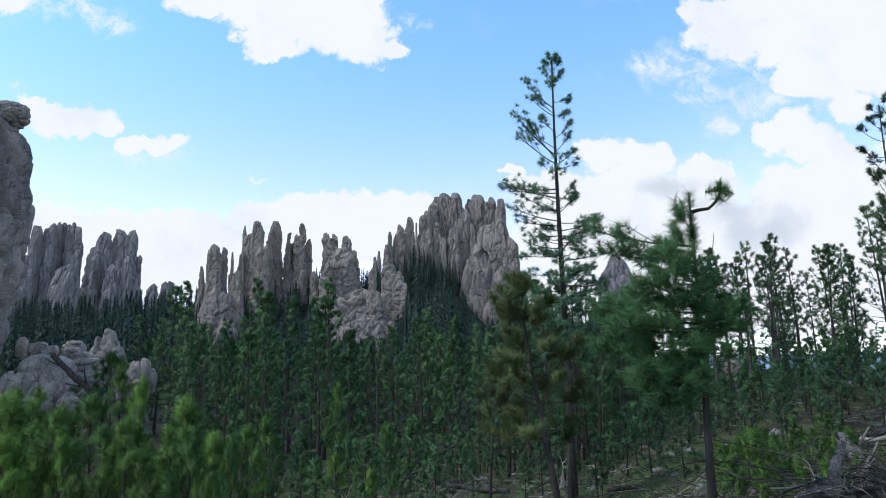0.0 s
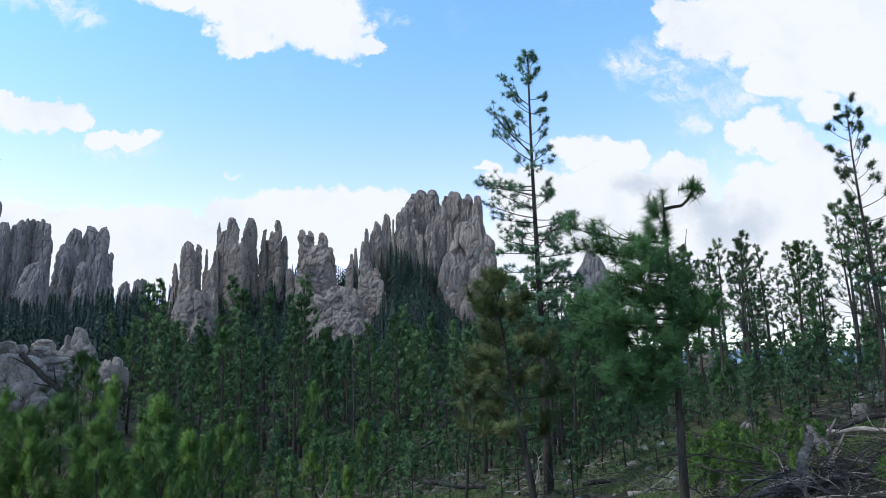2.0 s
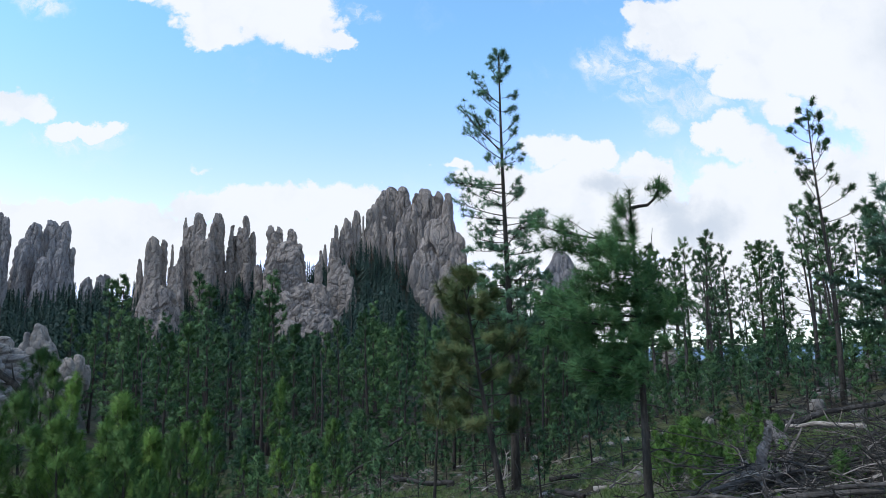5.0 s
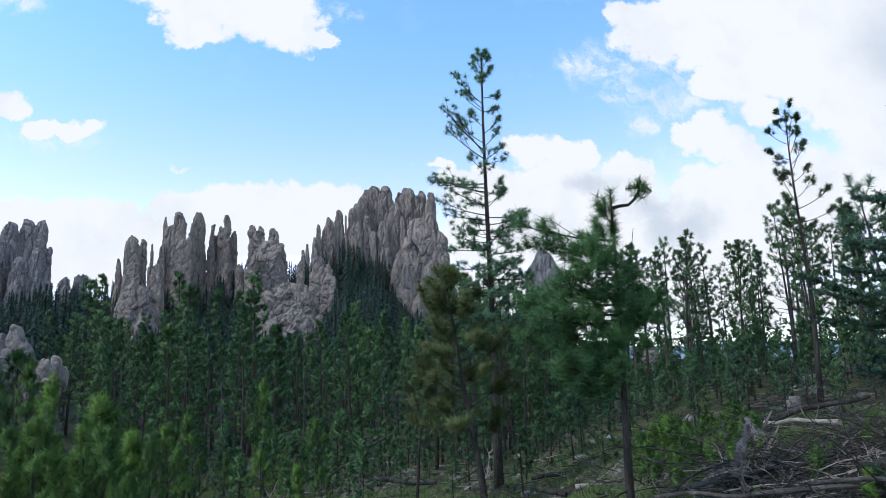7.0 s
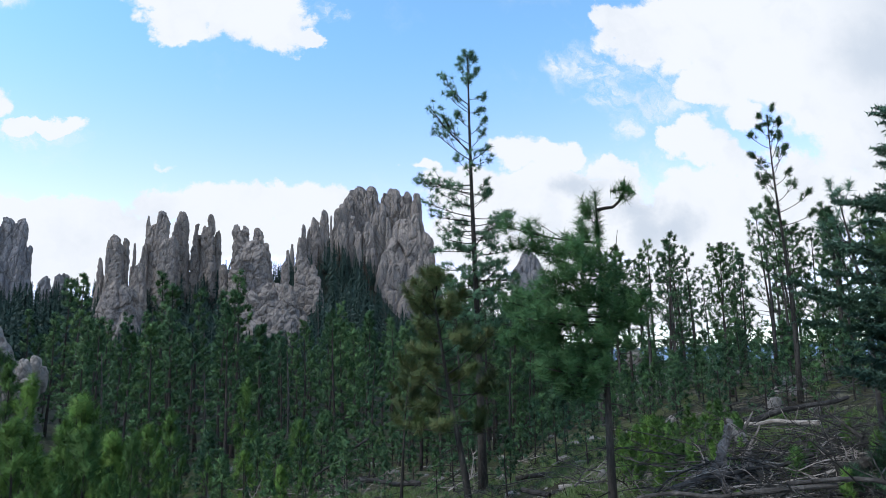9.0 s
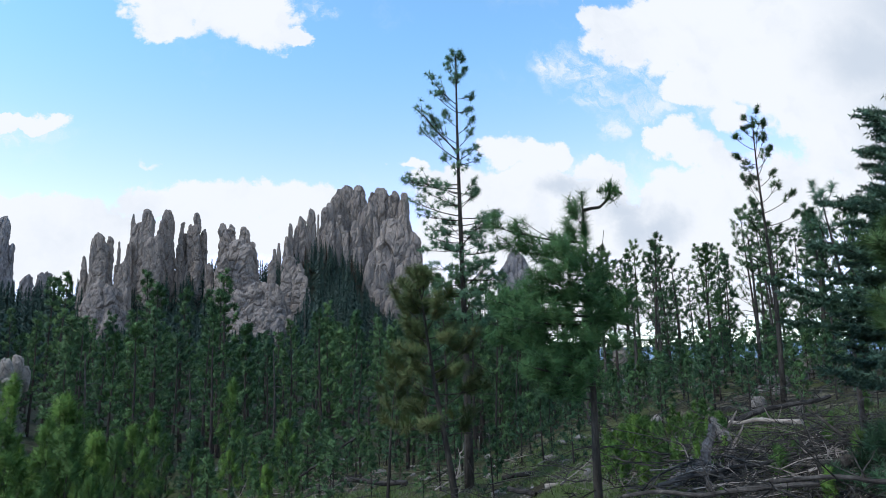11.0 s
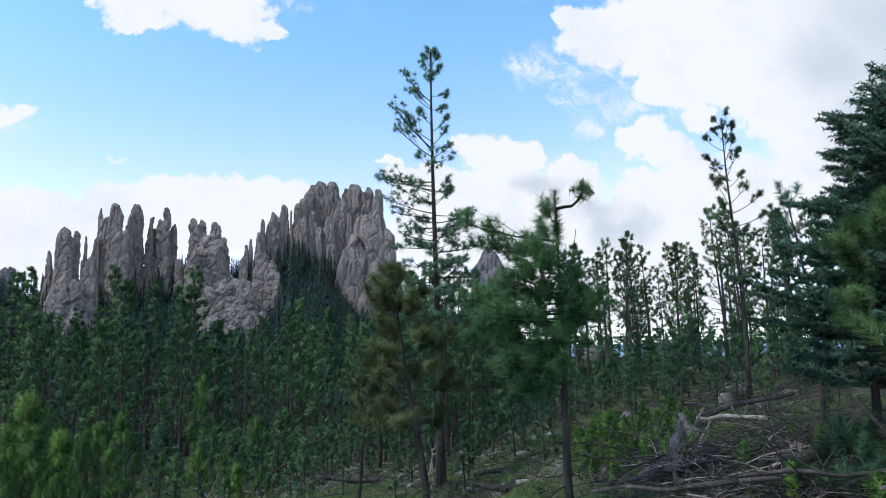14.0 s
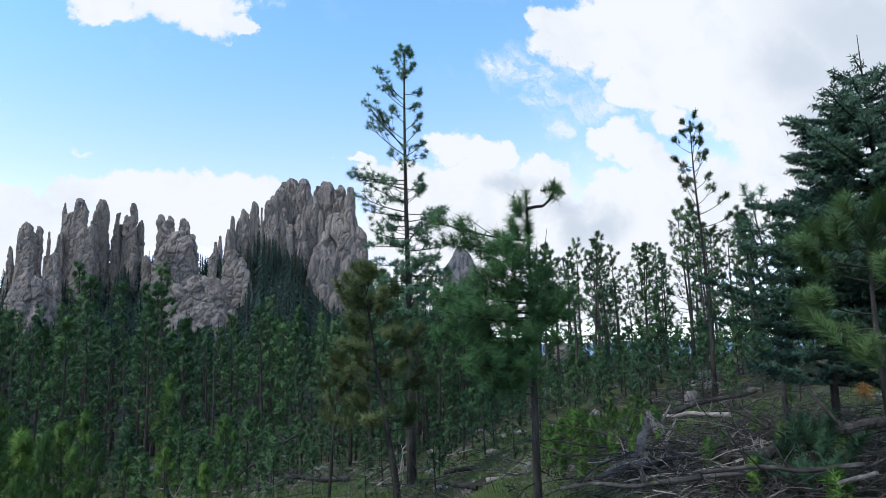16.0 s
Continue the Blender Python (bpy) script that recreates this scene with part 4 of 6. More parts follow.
# the tall open-crowned pine that stands against the sky
x, y = 2.40, 13.10
TALL_FOOT = gz(x, y)
upper_limbs = [(8.03, 200, 0.16, 60), (8.03, 20, 0.16, 55), (7.82, 190, 0.26, 50), (7.86, 15, 0.24, 45), (7.54, 185, 0.36, 45), (7.61, 350, 0.26, 40), (7.41, 100,
    0.3, 40), (7.35, 260, 0.3, 35), (7.03, 178, 0.85, 38), (6.85, 188, 0.6, 30), (6.91, 170, 0.45, 40), (7.16, 0, 0.38, 5), (6.85, 5, 0.34, 5), (6.51,
    175, 0.45, 40), (5.98, 180, 1.28, 40), (5.92, 188, 1.0, 44), (5.79, 176, 1.0, 32), (6.14, 184, 0.6, 30), (6.35, 0, 0.46, 35), (6.06, 350, 0.42,
    38), (5.77, 5, 0.5, 30), (5.67, 12, 0.45, 12), (5.67, 280, 0.35, 20)]
lower_limbs = [(5.53, 200, 0.4, 30), (5.25, 182, 1.15, -4), (5.16, 172, 1.0, 2), (5.07, 190, 0.8, 6), (4.95, 10, 0.5, 40), (4.73, 0, 0.5, 38), (4.81, 330, 0.4, 20),
    (4.57, 185, 1.05, 6), (4.47, 176, 0.9, 2), (4.38, 100, 0.6, 10), (4.26, 170, 0.75, 0), (4.18, 350, 0.6, 12), (4.1, 5, 0.55, 10), (4.0, 195, 0.8,
    -4), (3.86, 180, 0.85, -8), (3.75, 355, 0.65, 2), (3.6, 260, 0.5, 0), (3.47, 184, 0.75, -8), (3.54, 10, 0.65, -4), (3.25, 0, 0.85, -8), (3.14,
    178, 0.85, -8), (2.97, 190, 0.8, -8), (3.03, 340, 0.7, -6)]
tall_limbs = [(z - TALL_FOOT, a, l, p) for z, a, l, p in upper_limbs + lower_limbs]
rng = R(10)
for i in range(24):
    z = rng.uniform(1.74, 3.08) - TALL_FOOT
    tall_limbs.append((z, rng.uniform(0, 360), rng.uniform(0.35, 1.0), rng.uniform(-15, 20)))
for i in range(34):
    tall_limbs.append((rng.uniform(2.86, 5.31) - TALL_FOOT, rng.uniform(0, 360), rng.uniform(0.3, 0.85), rng.uniform(-10, 30)))
pine((x, y, gz(x, y)), pine_geo(R(11), 8.15 - TALL_FOOT, 0.088, limbs=tall_limbs, twigs=7, tn=46, nl=0.105, nw=0.0085, bend=14, twig_len=0.45, lean=(0.02, 0.0), inner=0.3, double=0.12, brush=0.35, fan=(10, 120), up=0.5, twig_tubes=True, sides=10, bare=12, kink=0.006, top_tufts=6),
     "tall slender pine with an open dark crown against the sky", leaf=M_PINE_TALL)

# the near pine with big brushes of needles and a hooked top limb
x, y = 2.69, 7.00
NEAR_FOOT = gz(x, y)
near_high = [(2.89, 187, 1.14, 2), (2.73, 172, 1.03, 1), (2.72, 188, 0.82, 3), (2.67, 205, 0.72, 2), (2.82, 185, 0.44, 5), (2.75, 244, 0.29, -3), (2.32, 187, 0.73,
    7), (2.16, 182, 0.96, 3), (2.05, 189, 1.13, 1), (2.23, 177, 0.47, 4), (1.95, 183, 0.79, 6), (2.36, 244, 0.42, -4), (1.91, 169, 0.6, 3), (2.08,
    170, 0.29, -1), (2.17, 344, 0.22, -2), (2.16, 327, 0.51, -1)]
near_low = [(2.02, 303, 0.5, -4), (1.71, 181, 1.08, 0), (1.57, 186, 0.86, 7), (1.78, 218, 0.59, -2), (1.9, 166, 0.16, 2), (1.37, 202, 1.1, 3), (1.43, 205, 0.85,
    -3), (1.51, 211, 0.47, -4), (1.63, 115, 0.31, -5), (1.14, 207, 0.67, 7), (1.22, 206, 0.32, 8), (2.0, 191, 0.91, -4), (1.65, 187, 0.32, 5), (1.63,
    202, 0.69, -4), (1.95, 282, 0.27, 5), (1.73, 293, 0.38, -2)]
near_fill = [(1.97, 197, 1.25, -4), (1.85, 176, 0.95, -3), (1.74, 186, 0.72, 1), (1.51, 210, 0.62, 5), (1.45, 201, 0.97, 4), (1.35, 226, 0.49, 1), (1.29, 202,
    0.77, -1), (1.51, 97, 0.28, -1), (2.06, 174, 1.05, -2), (1.92, 206, 0.42, 6), (2.25, 183, 0.62, -4), (2.48, 152, 0.39, -2), (2.55, 207, 0.6, 5),
    (2.62, 221, 0.33, -1), (2.5, 213, 0.69, -4), (2.73, 191, 0.35, -2), (2.29, 184, 0.77, 0)]
near_stem = [(2.29, 341, 0.3, 5), (2.49, 332, 0.21, 5), (2.04, 292, 0.37, 5), (2.56, 247, 0.26, 5), (2.37, 270, 0.27, 5), (2.18, 256, 0.3, 5), (2.0, 249, 0.31, 5), (1.79, 265, 0.31, 5), (1.63, 242, 0.33, 5), (1.46, 240, 0.39, 5), (2.18, 228, 0.39, 5)]
near_limbs = [(z - NEAR_FOOT, a, l, p) for z, a, l, p in near_high + near_low + near_fill + near_stem] + [(3.05, 185, 0.34, 45), (3.15, 200, 0.12, 80), (3.3, 190, 0.30, 55)]
ob = pine((x, y, gz(x, y)), pine_geo(R(23), 3.75, 0.052, limbs=near_limbs, twigs=5, tn=100, nl=0.13, nw=0.0062, inner=0.35, double=0.0, brush=1.3, fan=(28, 85), up=0.9, twig_len=0.34, bend=14, lean=(0.02, 0.0), twig_tubes=True, sides=12, bare=7, kink=0.006, top_tufts=3),
          "pine with dense dark green brushes of long needles", leaf=M_PINE_NEAR)
rng = R(24)
hook = np.array([(0.02, 0.0, 3.42), (0.10, -0.01, 3.44), (0.20, -0.02, 3.45), (0.28, -0.02, 3.52), (0.34, -0.02, 3.62), (0.36, -0.02, 3.74)]) + [0.02, 0, 0.10]
g = Geo()
g.tube(hook, [0.022, 0.02, 0.018, 0.016, 0.014, 0.010], 6)
part("hooked_limb", g, M_BARK, ob)
g = Geo()
g.tufts(rng, hook[[5, 5, 4, 4, 3]] + rng.normal(size=(5, 3)) * 0.03, [(0, 0, 1), (0.6, 0, 0.8), (-0.9, 0.2, 0.4), (0.9, -0.3, 0.0), (-0.7, -0.5, 0.2)], 130, 0.125, 0.006, 1.0, (20, 100))
part("tip_needles", g, M_PINE_NEAR, ob)

for pts in (((0.03, 0, 2.98), (0.14, -0.02, 3.0), (0.22, -0.03, 3.1), (0.25, -0.03, 3.28)), ((0.03, 0, 2.85), (0.2, -0.02, 2.83), (0.36, -0.03, 2.88), (0.46, -0.03, 2.97))):
    g = Geo()
    g.tube(np.array(pts), [0.007, 0.006, 0.005, 0.003], 5)
    part("bare_twig", g, M_BARK, ob)

# the yellowing pine that leans
x, y = 1.78, 10.86
pine((x, y, gz(x, y)), pine_geo(R(35), 3.85, 0.062, lo=0.30, spread=1.3, count=38, twigs=4, tn=110, nl=0.17, nw=0.0075, inner=0.35, brush=0.9, fan=(25, 85), up=0.3, lean=(-0.55, 0.1), twig_tubes=True, sides=9, bare=10, shape=0.7, rise=(-15, 20), top_tufts=4),
     "leaning pine with yellowing and browned needles", leaf=M_PINE_OLD)
x, y = 0.75, 12.3
pine((x, y, gz(x, y)), pine_geo(R(36), 2.7, 0.035, lo=0.5, spread=0.6, count=12, twigs=3, tn=80, nl=0.15, nw=0.008, brush=1.2, fan=(15, 65), lean=(0.3, 0.1), twig_tubes=True, sides=6, bare=8),
     "thin young pine with sparse yellowing needles", leaf=M_PINE_OLD)

# the slim pine on the slope and its neighbours
x, y = 10.40, 14.70
pine((x, y, gz(x, y)), pine_geo(R(41), 7.2, 0.066, lo=0.36, spread=1.15, count=32, twigs=6, tn=50, nl=0.12, nw=0.0095, lean=(0.12, 0), inner=0.5, double=0.15, brush=0.6, fan=(10, 90), twig_tubes=True, sides=8, bare=14, shape=0.45, rise=(-10, 30)),
     "slim tall pine with a tufted narrow crown", leaf=M_PINE)
x, y = 13.6, 17.2
pine((x, y, gz(x, y)), pine_geo(R(42), 5.0, 0.09, lo=0.05, spread=1.0, count=60, twigs=6, tn=24, nl=0.15, nw=0.012, twig_tubes=False, sides=7, shape=1.0, rise=(0, 30)),
     "dense bushy young pine with a full crown", leaf=M_PINE)


# ---- spruce ----
def spruce_geo(rng, h, r, lo, spread, whorls, per, nl=0.055, step=0.06, leader=0.42):
    trunk, wood, crown = Geo(), [], Geo()
    u = np.linspace(0, 1, 9)
    stem = np.stack([0.03 * np.sin(4 * u), 0.03 * np.cos(3 * u), u * h], -1)
    low = stem.copy()
    low[0, 2] -= 0.4
    trunk.tube(low, r * (1 - 0.93 * u), 10)
    P, D, L = [], [], []

    def spray(a, b):
        n = max(2, int(np.linalg.norm(b - a) / 0.022))
        for t in np.linspace(0.05, 1, n):
            P.append(a + (b - a) * t), D.append(b - a)

    for i in range(whorls):
        f = lo + (1 - lo) * (i / whorls) ** 0.95
        for k in range(per):
            z = f * h + rng.uniform(-0.12, 0.12)
            full = spread * (1 - f) ** 0.75 + 0.12
            ln = full * rng.uniform(0.75, 1.12)
            s, _ = along(stem, min(0.995, z / h))
            pts = curve(s, k * 360 / per + i * 47 + rng.uniform(-25, 25), rng.uniform(-16, 6) + 18 * f, ln, rng.uniform(5, 25), rng, 6, 0.06)
            wood.append(Geo())
            wood[-1].tube(pts, np.linspace(0.010 + 0.012 * ln, 0.004, len(pts)), 4, False)
            t = 0.18
            while t < 1.0:
                q, d = along(pts, t)
                d = d / np.linalg.norm(d)
                for sgn in (-1, 1):
                    side = np.array([-d[1], d[0], 0.0]) * sgn
                    w = d * 0.75 + side * rng.uniform(0.6, 0.95) + np.array([0, 0, rng.uniform(-0.35, 0.30)])
                    w /= np.linalg.norm(w)
                    tl = min(0.34, 0.36 * ln) * (1.1 - 0.75 * t) * rng.uniform(0.6, 1.2)
                    spray(q, q + w * tl)
                    if tl > 0.14:
                        for m in (0.45, 0.75):
                            q2 = q + w * tl * m
                            w2 = w * 0.7 + side * -0.55 * rng.choice([-1, 1]) + d * 0.3
                            w2 /= np.linalg.norm(w2)
                            spray(q2, q2 + w2 * tl * 0.45)
                t += step / max(ln, 0.2) * rng.uniform(0.8, 1.3)
            spray(along(pts, 0.6)[0], along(pts, 1.0)[0])
    for k in range(6):
        s = stem[-1] - [0, 0, 0.08 * k]
        spray(s, s + np.array([math.cos(k * 2.4), math.sin(k * 2.4), 0.7]) * (0.06 + 0.03 * k))
    trunk.tube(np.array([stem[-1] - [0, 0, 0.1], stem[-1] + [0.0, 0, leader]]), [0.008, 0.004], 5)
    crown.tufts(rng, P, D, 4, nl, 0.017, 0.1, (30, 75))
    return trunk, wood, crown


for x, y, h, r, lo, spread, whorls, per, seed, note in ((6.54, 5.89, 4.80 - gz(6.54, 5.89), 0.085, 0.34, 2.5, 19, 7, 51, "blue-green spruce with layered dense boughs"), (6.45, 6.75, 3.5, 0.06, 0.30, 1.15, 11, 6, 52, "smaller blue-green spruce beside a taller one")):
    ob = pine((x, y, gz(x, y)), spruce_geo(R(seed), h, r, lo, spread, whorls, per), note, leaf=M_SPRUCE, name="spruce_tree")

# a dying pine at the edge of the spruce
x, y = 6.80, 8.00
pine((x, y, gz(x, y)), pine_geo(R(57), 3.6, 0.045, lo=0.45, spread=0.95, count=15, twigs=2, tn=30, nl=0.12, nw=0.008, lean=(-0.25, 0.0), twig_tubes=True, sides=7, bare=10, shape=0.5, rise=(0, 35), inner=0.8, double=0.0),
     "half-dead pine with bare grey limbs and few needles", bark_mat=M_DEAD, leaf=M_PINE_TALL)

x, y = 4.97, 5.49
pine((x, y, gz(x, y)), pine_geo(R(58), 0.62, 0.025, lo=0.1, spread=0.62, count=16, twigs=4, tn=100, nl=0.11, nw=0.0048, brush=1.2, fan=(20, 80), twig_tubes=True, sides=6, bare=2, shape=0.3, rise=(5, 40), top_tufts=3),
     "low dark green pine spreading over the slash", leaf=M_PINE, name="young_pine")

# ---- the foreground pine by the slash ----
x, y = 5.22, 4.80
fore_limbs = [(2.75, 120, 0.55, 15), (2.70, 185, 0.45, 15), (2.6, 40, 0.6, 20), (2.55, 165, 0.8, 5), (2.4, 178, 0.6, 5), (2.35, 260, 0.5, 10), (2.3, 20, 0.6, 10), (2.05, 172, 0.62, 0),
              (1.9, 140, 0.6, -5), (1.85, 190, 0.65, -8), (1.8, 330, 0.5, 0), (1.6, 60, 0.5, -5), (2.85, 300, 0.5, 25), (2.95, 0, 0.4, 40), (2.9, 200, 0.4, 30), (1.55, 215, 0.5, 0)]
ob = pine((x, y, gz(x, y)), pine_geo(R(61), 2.7, 0.05, limbs=[(z * 0.86, a, l, p) for z, a, l, p in fore_limbs], twigs=3, tn=150, nl=0.15, nw=0.005, inner=0.5, brush=1.2, fan=(25, 75), up=0.5, lean=(0.06, 0.05), twig_tubes=True, sides=10, bare=9, spread=0.9, top_tufts=3),
          "young pine with fan-like brushes of long needles", leaf=M_FORE)
g = Geo()
g.tufts(R(62), [(-0.34, -0.04, 1.12), (-0.34, -0.04, 1.09)], [(0, 0, -1), (-0.3, 0, -0.8)], 90, 0.13, 0.0045)
part("dead_needles", g, M_RUST, ob, "rust-brown dead needle brush")

# ---- the forest ----
LINE_AZ = np.array([-33.9, -28.6, -24.7, -22.7, -21.1, -19.9, -18.8, -17.5, -16.7, -15.3, -13.4, -11.8, -10.3, -9.1, -6.7, -4.7, -3.5, -2.3, -1.3, 0.7, 3.6, 7.0, 10.4, 15.1, 19.5, 23.8])
LINE_EL = np.array([0.019, 0.037, 0.056, 0.076, 0.093, 0.073, 0.065, 0.069, 0.098, 0.115, 0.095, 0.099, 0.112, 0.074, 0.048, 0.048, 0.069, 0.082, 0.086, 0.077, 0.071, 0.07, 0.081, 0.066, 0.064, 0.068])
variants = []
for i, (h, r, lo, spread, count) in enumerate(((9, 0.12, 0.08, 1.8, 50), (8, 0.11, 0.04, 1.8, 50), (7, 0.10, 0.12, 1.1, 42), (10, 0.13, 0.2, 1.7, 46), (6, 0.08, 0.08, 1.4, 46), (8, 0.10, 0.35, 1.1, 36), (9, 0.11, 0.12, 1.5, 52), (7, 0.09, 0.05, 1.7, 46))):
    variants.append((h, pine_geo(R(100 + i), h, r, lo, spread, int(count * 1.05), 4, 20, 0.21, 0.036, (R(i).uniform(-0.3, 0.3), 0), sides=5, bare=8, shape=0.8, rise=(-8, 30), top_tufts=4, inner=0.45, double=0.1, brush=0.6, fan=(10, 95), twig_len=0.42)))
for i, (h, r, lo, spread, count) in enumerate(((7, 0.075, 0.14, 1.4, 40), (7, 0.07, 0.28, 1.25, 32), (6, 0.065, 0.08, 1.3, 40), (7.5, 0.085, 0.15, 1.55, 44))):
    variants.append((h, pine_geo(R(150 + i), h, r, lo, spread, int(count * 1.2), 5, 20, 0.15, 0.022, (R(i + 3).uniform(-0.4, 0.4), 0), sides=6, bare=14, shape=0.55, rise=(-15, 30), top_tufts=4, inner=0.4, kink=0.012, double=0.15, brush=0.6, fan=(10, 95), twig_len=0.4)))
for i in range(3):
    variants.append((2.5, pine_geo(R(170 + i), 2.5, 0.04, 0.04, 0.95, 30, 3, 11, 0.17, 0.024, sides=5, bare=3, shape=0.8, rise=(0, 40), top_tufts=4)))
protos = [None] * len(variants)


def forest_pine(i, x, y, h, turn, label, group, name="pine_tree"):
    """A pine of the stand: the first of a kind is built, the rest share its meshes."""
    base, geo = variants[i]
    if protos[i] is None:
        protos[i] = [part("trunk", geo[0], M_BARK_FAR, None, "", True), part("crown", geo[2], M_PINE, None)]
        kids = protos[i]
    else:
        kids = []
        for o in protos[i]:
            c = o.copy()
            scene.collection.objects.link(c)
            kids.append(c)
    ob = thing(name, (x, y, gz(x, y) - 0.05), label, "tree", group)
    s = h / base
    ob.scale = (s * 1.0, s * 1.0, s)
    ob.rotation_euler = (0, 0, turn)
    for c in kids:
        c.parent = ob
    return ob


rng = R(7)
placed = []


def free(x, y, gap):
    if any((x - a) ** 2 + (y - b) ** 2 < (gap * g) ** 2 for a, b, g in placed):
        return False
    placed.append((x, y, 1.0))
    return True


for i, (x, y, top) in enumerate(((-12.8, 44.2, 7.8), (-7.8, 43.3, 7.4), (-22.1, 55.8, 9.3), (-23.6, 57.3, 9.0), (-0.9, 40.0, 5.2), (-24.3, 52.6, 6.2), (-10.8, 46.8, 6.8), (-9.6, 49.1, 7.0), (-11.1, 40.5, 6.4), (-1.8, 38.0, 4.4), (-18.5, 51.8, 5.3), (-16.2, 49.4, 5.4), (-14.1, 45.9, 5.4), (-6.3, 45.6, 4.3), (-4.7, 41.7, 3.6), (-3.6, 43.9, 4.5), (-22.2, 51.4, 5.4))):
    free(x, y, 0.1)
    forest_pine((0, 1, 6, 7, 3)[i % 5], x, y, top - gz(x, y), i * 1.7, "tall green pine standing above the valley forest", "pines of the valley forest")
made = 0
for _ in range(6000):
    az, rr = rng.uniform(-38, 16), math.sqrt(rng.uniform(21 ** 2, 105 ** 2))
    if made >= 205:
        break
    if az < -22 and rr < 70:
        continue
    x, y = rr * math.sin(radians(az)), rr * math.cos(radians(az))
    el = float(np.interp(az, LINE_AZ, LINE_EL)) - abs(rng.normal()) * 0.022
    h = min(rng.uniform(7.0, 11.5), EYE + el * rr - gz(x, y))
    if h < 2.4 or not free(x, y, 2.1 + rr * 0.016):
        continue
    forest_pine(int(rng.integers(8)), x, y, h, rng.uniform(0, 6.28), "green pine of the valley forest with a full crown", "pines of the valley forest")
    made += 1

for i, (x, y, top) in enumerate(((2.3, 18.9, 3.7), (3.0, 19.8, 4.1), (4.0, 20.6, 4.0), (4.4, 19.5, 3.3), (5.5, 21.3, 3.2), (6.8, 23.0, 3.3), (2.0, 21.9, 3.3), (7.0, 21.9, 3.3), (3.7, 29.8, 5.1), (4.7, 32.7, 5.9), (5.0, 29.6, 5.7), (6.8, 33.3, 5.7), (6.9, 30.2, 5.6), (7.1, 28.1, 4.6), (8.0, 28.9, 4.0), (4.7, 25.6, 4.2), (6.3, 26.2, 3.8), (4.3, 23.6, 4.5), (5.1, 24.5, 4.7), (5.2, 22.4, 4.0), (6.7, 25.1, 4.2), (4.4, 26.6, 4.4))):
    free(x, y, 0.1)
    forest_pine((8, 10, 11, 9)[i % 4], x, y, top - gz(x, y), i * 2.3, "dark green pine behind the tall slender one", "pines of the valley forest")

stand = 0
for _ in range(4000):
    az, rr = rng.uniform(16, 60), math.sqrt(rng.uniform(19 ** 2, 42 ** 2))
    if stand >= 80:
        break
    if 32.5 < az < 33.7:
        continue
    x, y = rr * math.sin(radians(az)), rr * math.cos(radians(az))
    el = float(np.interp(az, [16, 22, 27, 29, 32, 34, 38, 44, 60], [0.10, 0.17, 0.18, 0.16, 0.17, 0.21, 0.19, 0.2, 0.22])) - abs(rng.normal()) * 0.035
    h = EYE + el * rr - gz(x, y)
    if h < 2.2 or not free(x, y, 1.3):
        continue
    forest_pine(int(rng.choice([8, 9, 10, 11, 8, 9, 11, 5, 2])), x, y, h, rng.uniform(0, 6.28), "slender pine on the slope with a bare lower trunk", "pines of the slope")
    stand += 1

low = 0
for _ in range(4000):
    az, rr = rng.uniform(13, 52), math.sqrt(rng.uniform(15 ** 2, 34 ** 2))
    if low >= 170:
        break
    if rr < 18 and rng.random() < 0.4 or 32.5 < az < 33.7 and rr > 24:
        continue
    x, y = rr * math.sin(radians(az)), rr * math.cos(radians(az))
    if not free(x, y, 0.9):
        continue
    forest_pine(int(rng.choice([12, 13, 14])), x, y, rng.uniform(0.9, 1.6) + max(0, rr - 18) * 0.06, rng.uniform(0, 6.28), "small bushy pine growing among slash", "small pines of the slope", "pine_sapling")
    low += 1

low = 0
for _ in range(3000):
    az, rr = rng.uniform(-16, 21), math.sqrt(rng.uniform(11.5 ** 2, 28 ** 2))
    if low >= 128:
        break
    x, y = rr * math.sin(radians(az)), rr * math.cos(radians(az))
    if not free(x, y, 1.1):
        continue
    forest_pine(int(rng.choice([12, 13, 14])), x, y, rng.uniform(0.7, 1.6) + max(0, rr - 14) * 0.07, rng.uniform(0, 6.28), "small bushy pine on the forest floor", "small pines of the valley", "pine_sapling")
    low += 1

# ---- young pines below the bank ----
young = []
for i in range(4):
    h = (2.6, 2.1, 1.7, 2.9)[i]
    young.append((h, pine_geo(R(200 + i), h, 0.035, 0.03, 1.3, 46, 4, 34, 0.13, 0.0072, inner=0.4, double=0.1, brush=1.0, fan=(25, 80), up=0.4, sides=5, bare=2, shape=0.85, rise=(15, 45), top_tufts=5, bend=40)))
for i in range(3):
    h = (0.6, 0.7, 0.5)[i]
    young.append((h, pine_geo(R(220 + i), h, 0.012, 0.05, 0.30, 18, 2, 22, 0.09, 0.0085, sides=5, bare=0, shape=0.6, rise=(35, 65), top_tufts=3, bend=30)))
young_protos = [None] * 7


def young_pine(i, x, y, h, turn, label, group):
    base, geo = young[i]
    if young_protos[i] is None:
        kids = young_protos[i] = [part("trunk", geo[0], M_BARK, None, "", True), part("crown", geo[2], M_YOUNG, None)]
    else:
        kids = []
        for o in young_protos[i]:
            c = o.copy()
            scene.collection.objects.link(c)
            kids.append(c)
    ob = thing("young_pine", (x, y, gz(x, y) - 0.03), label, "tree", group)
    ob.scale = (h / base,) * 3
    ob.rotation_euler = (0, 0, turn)
    for c in kids:
        c.parent = ob


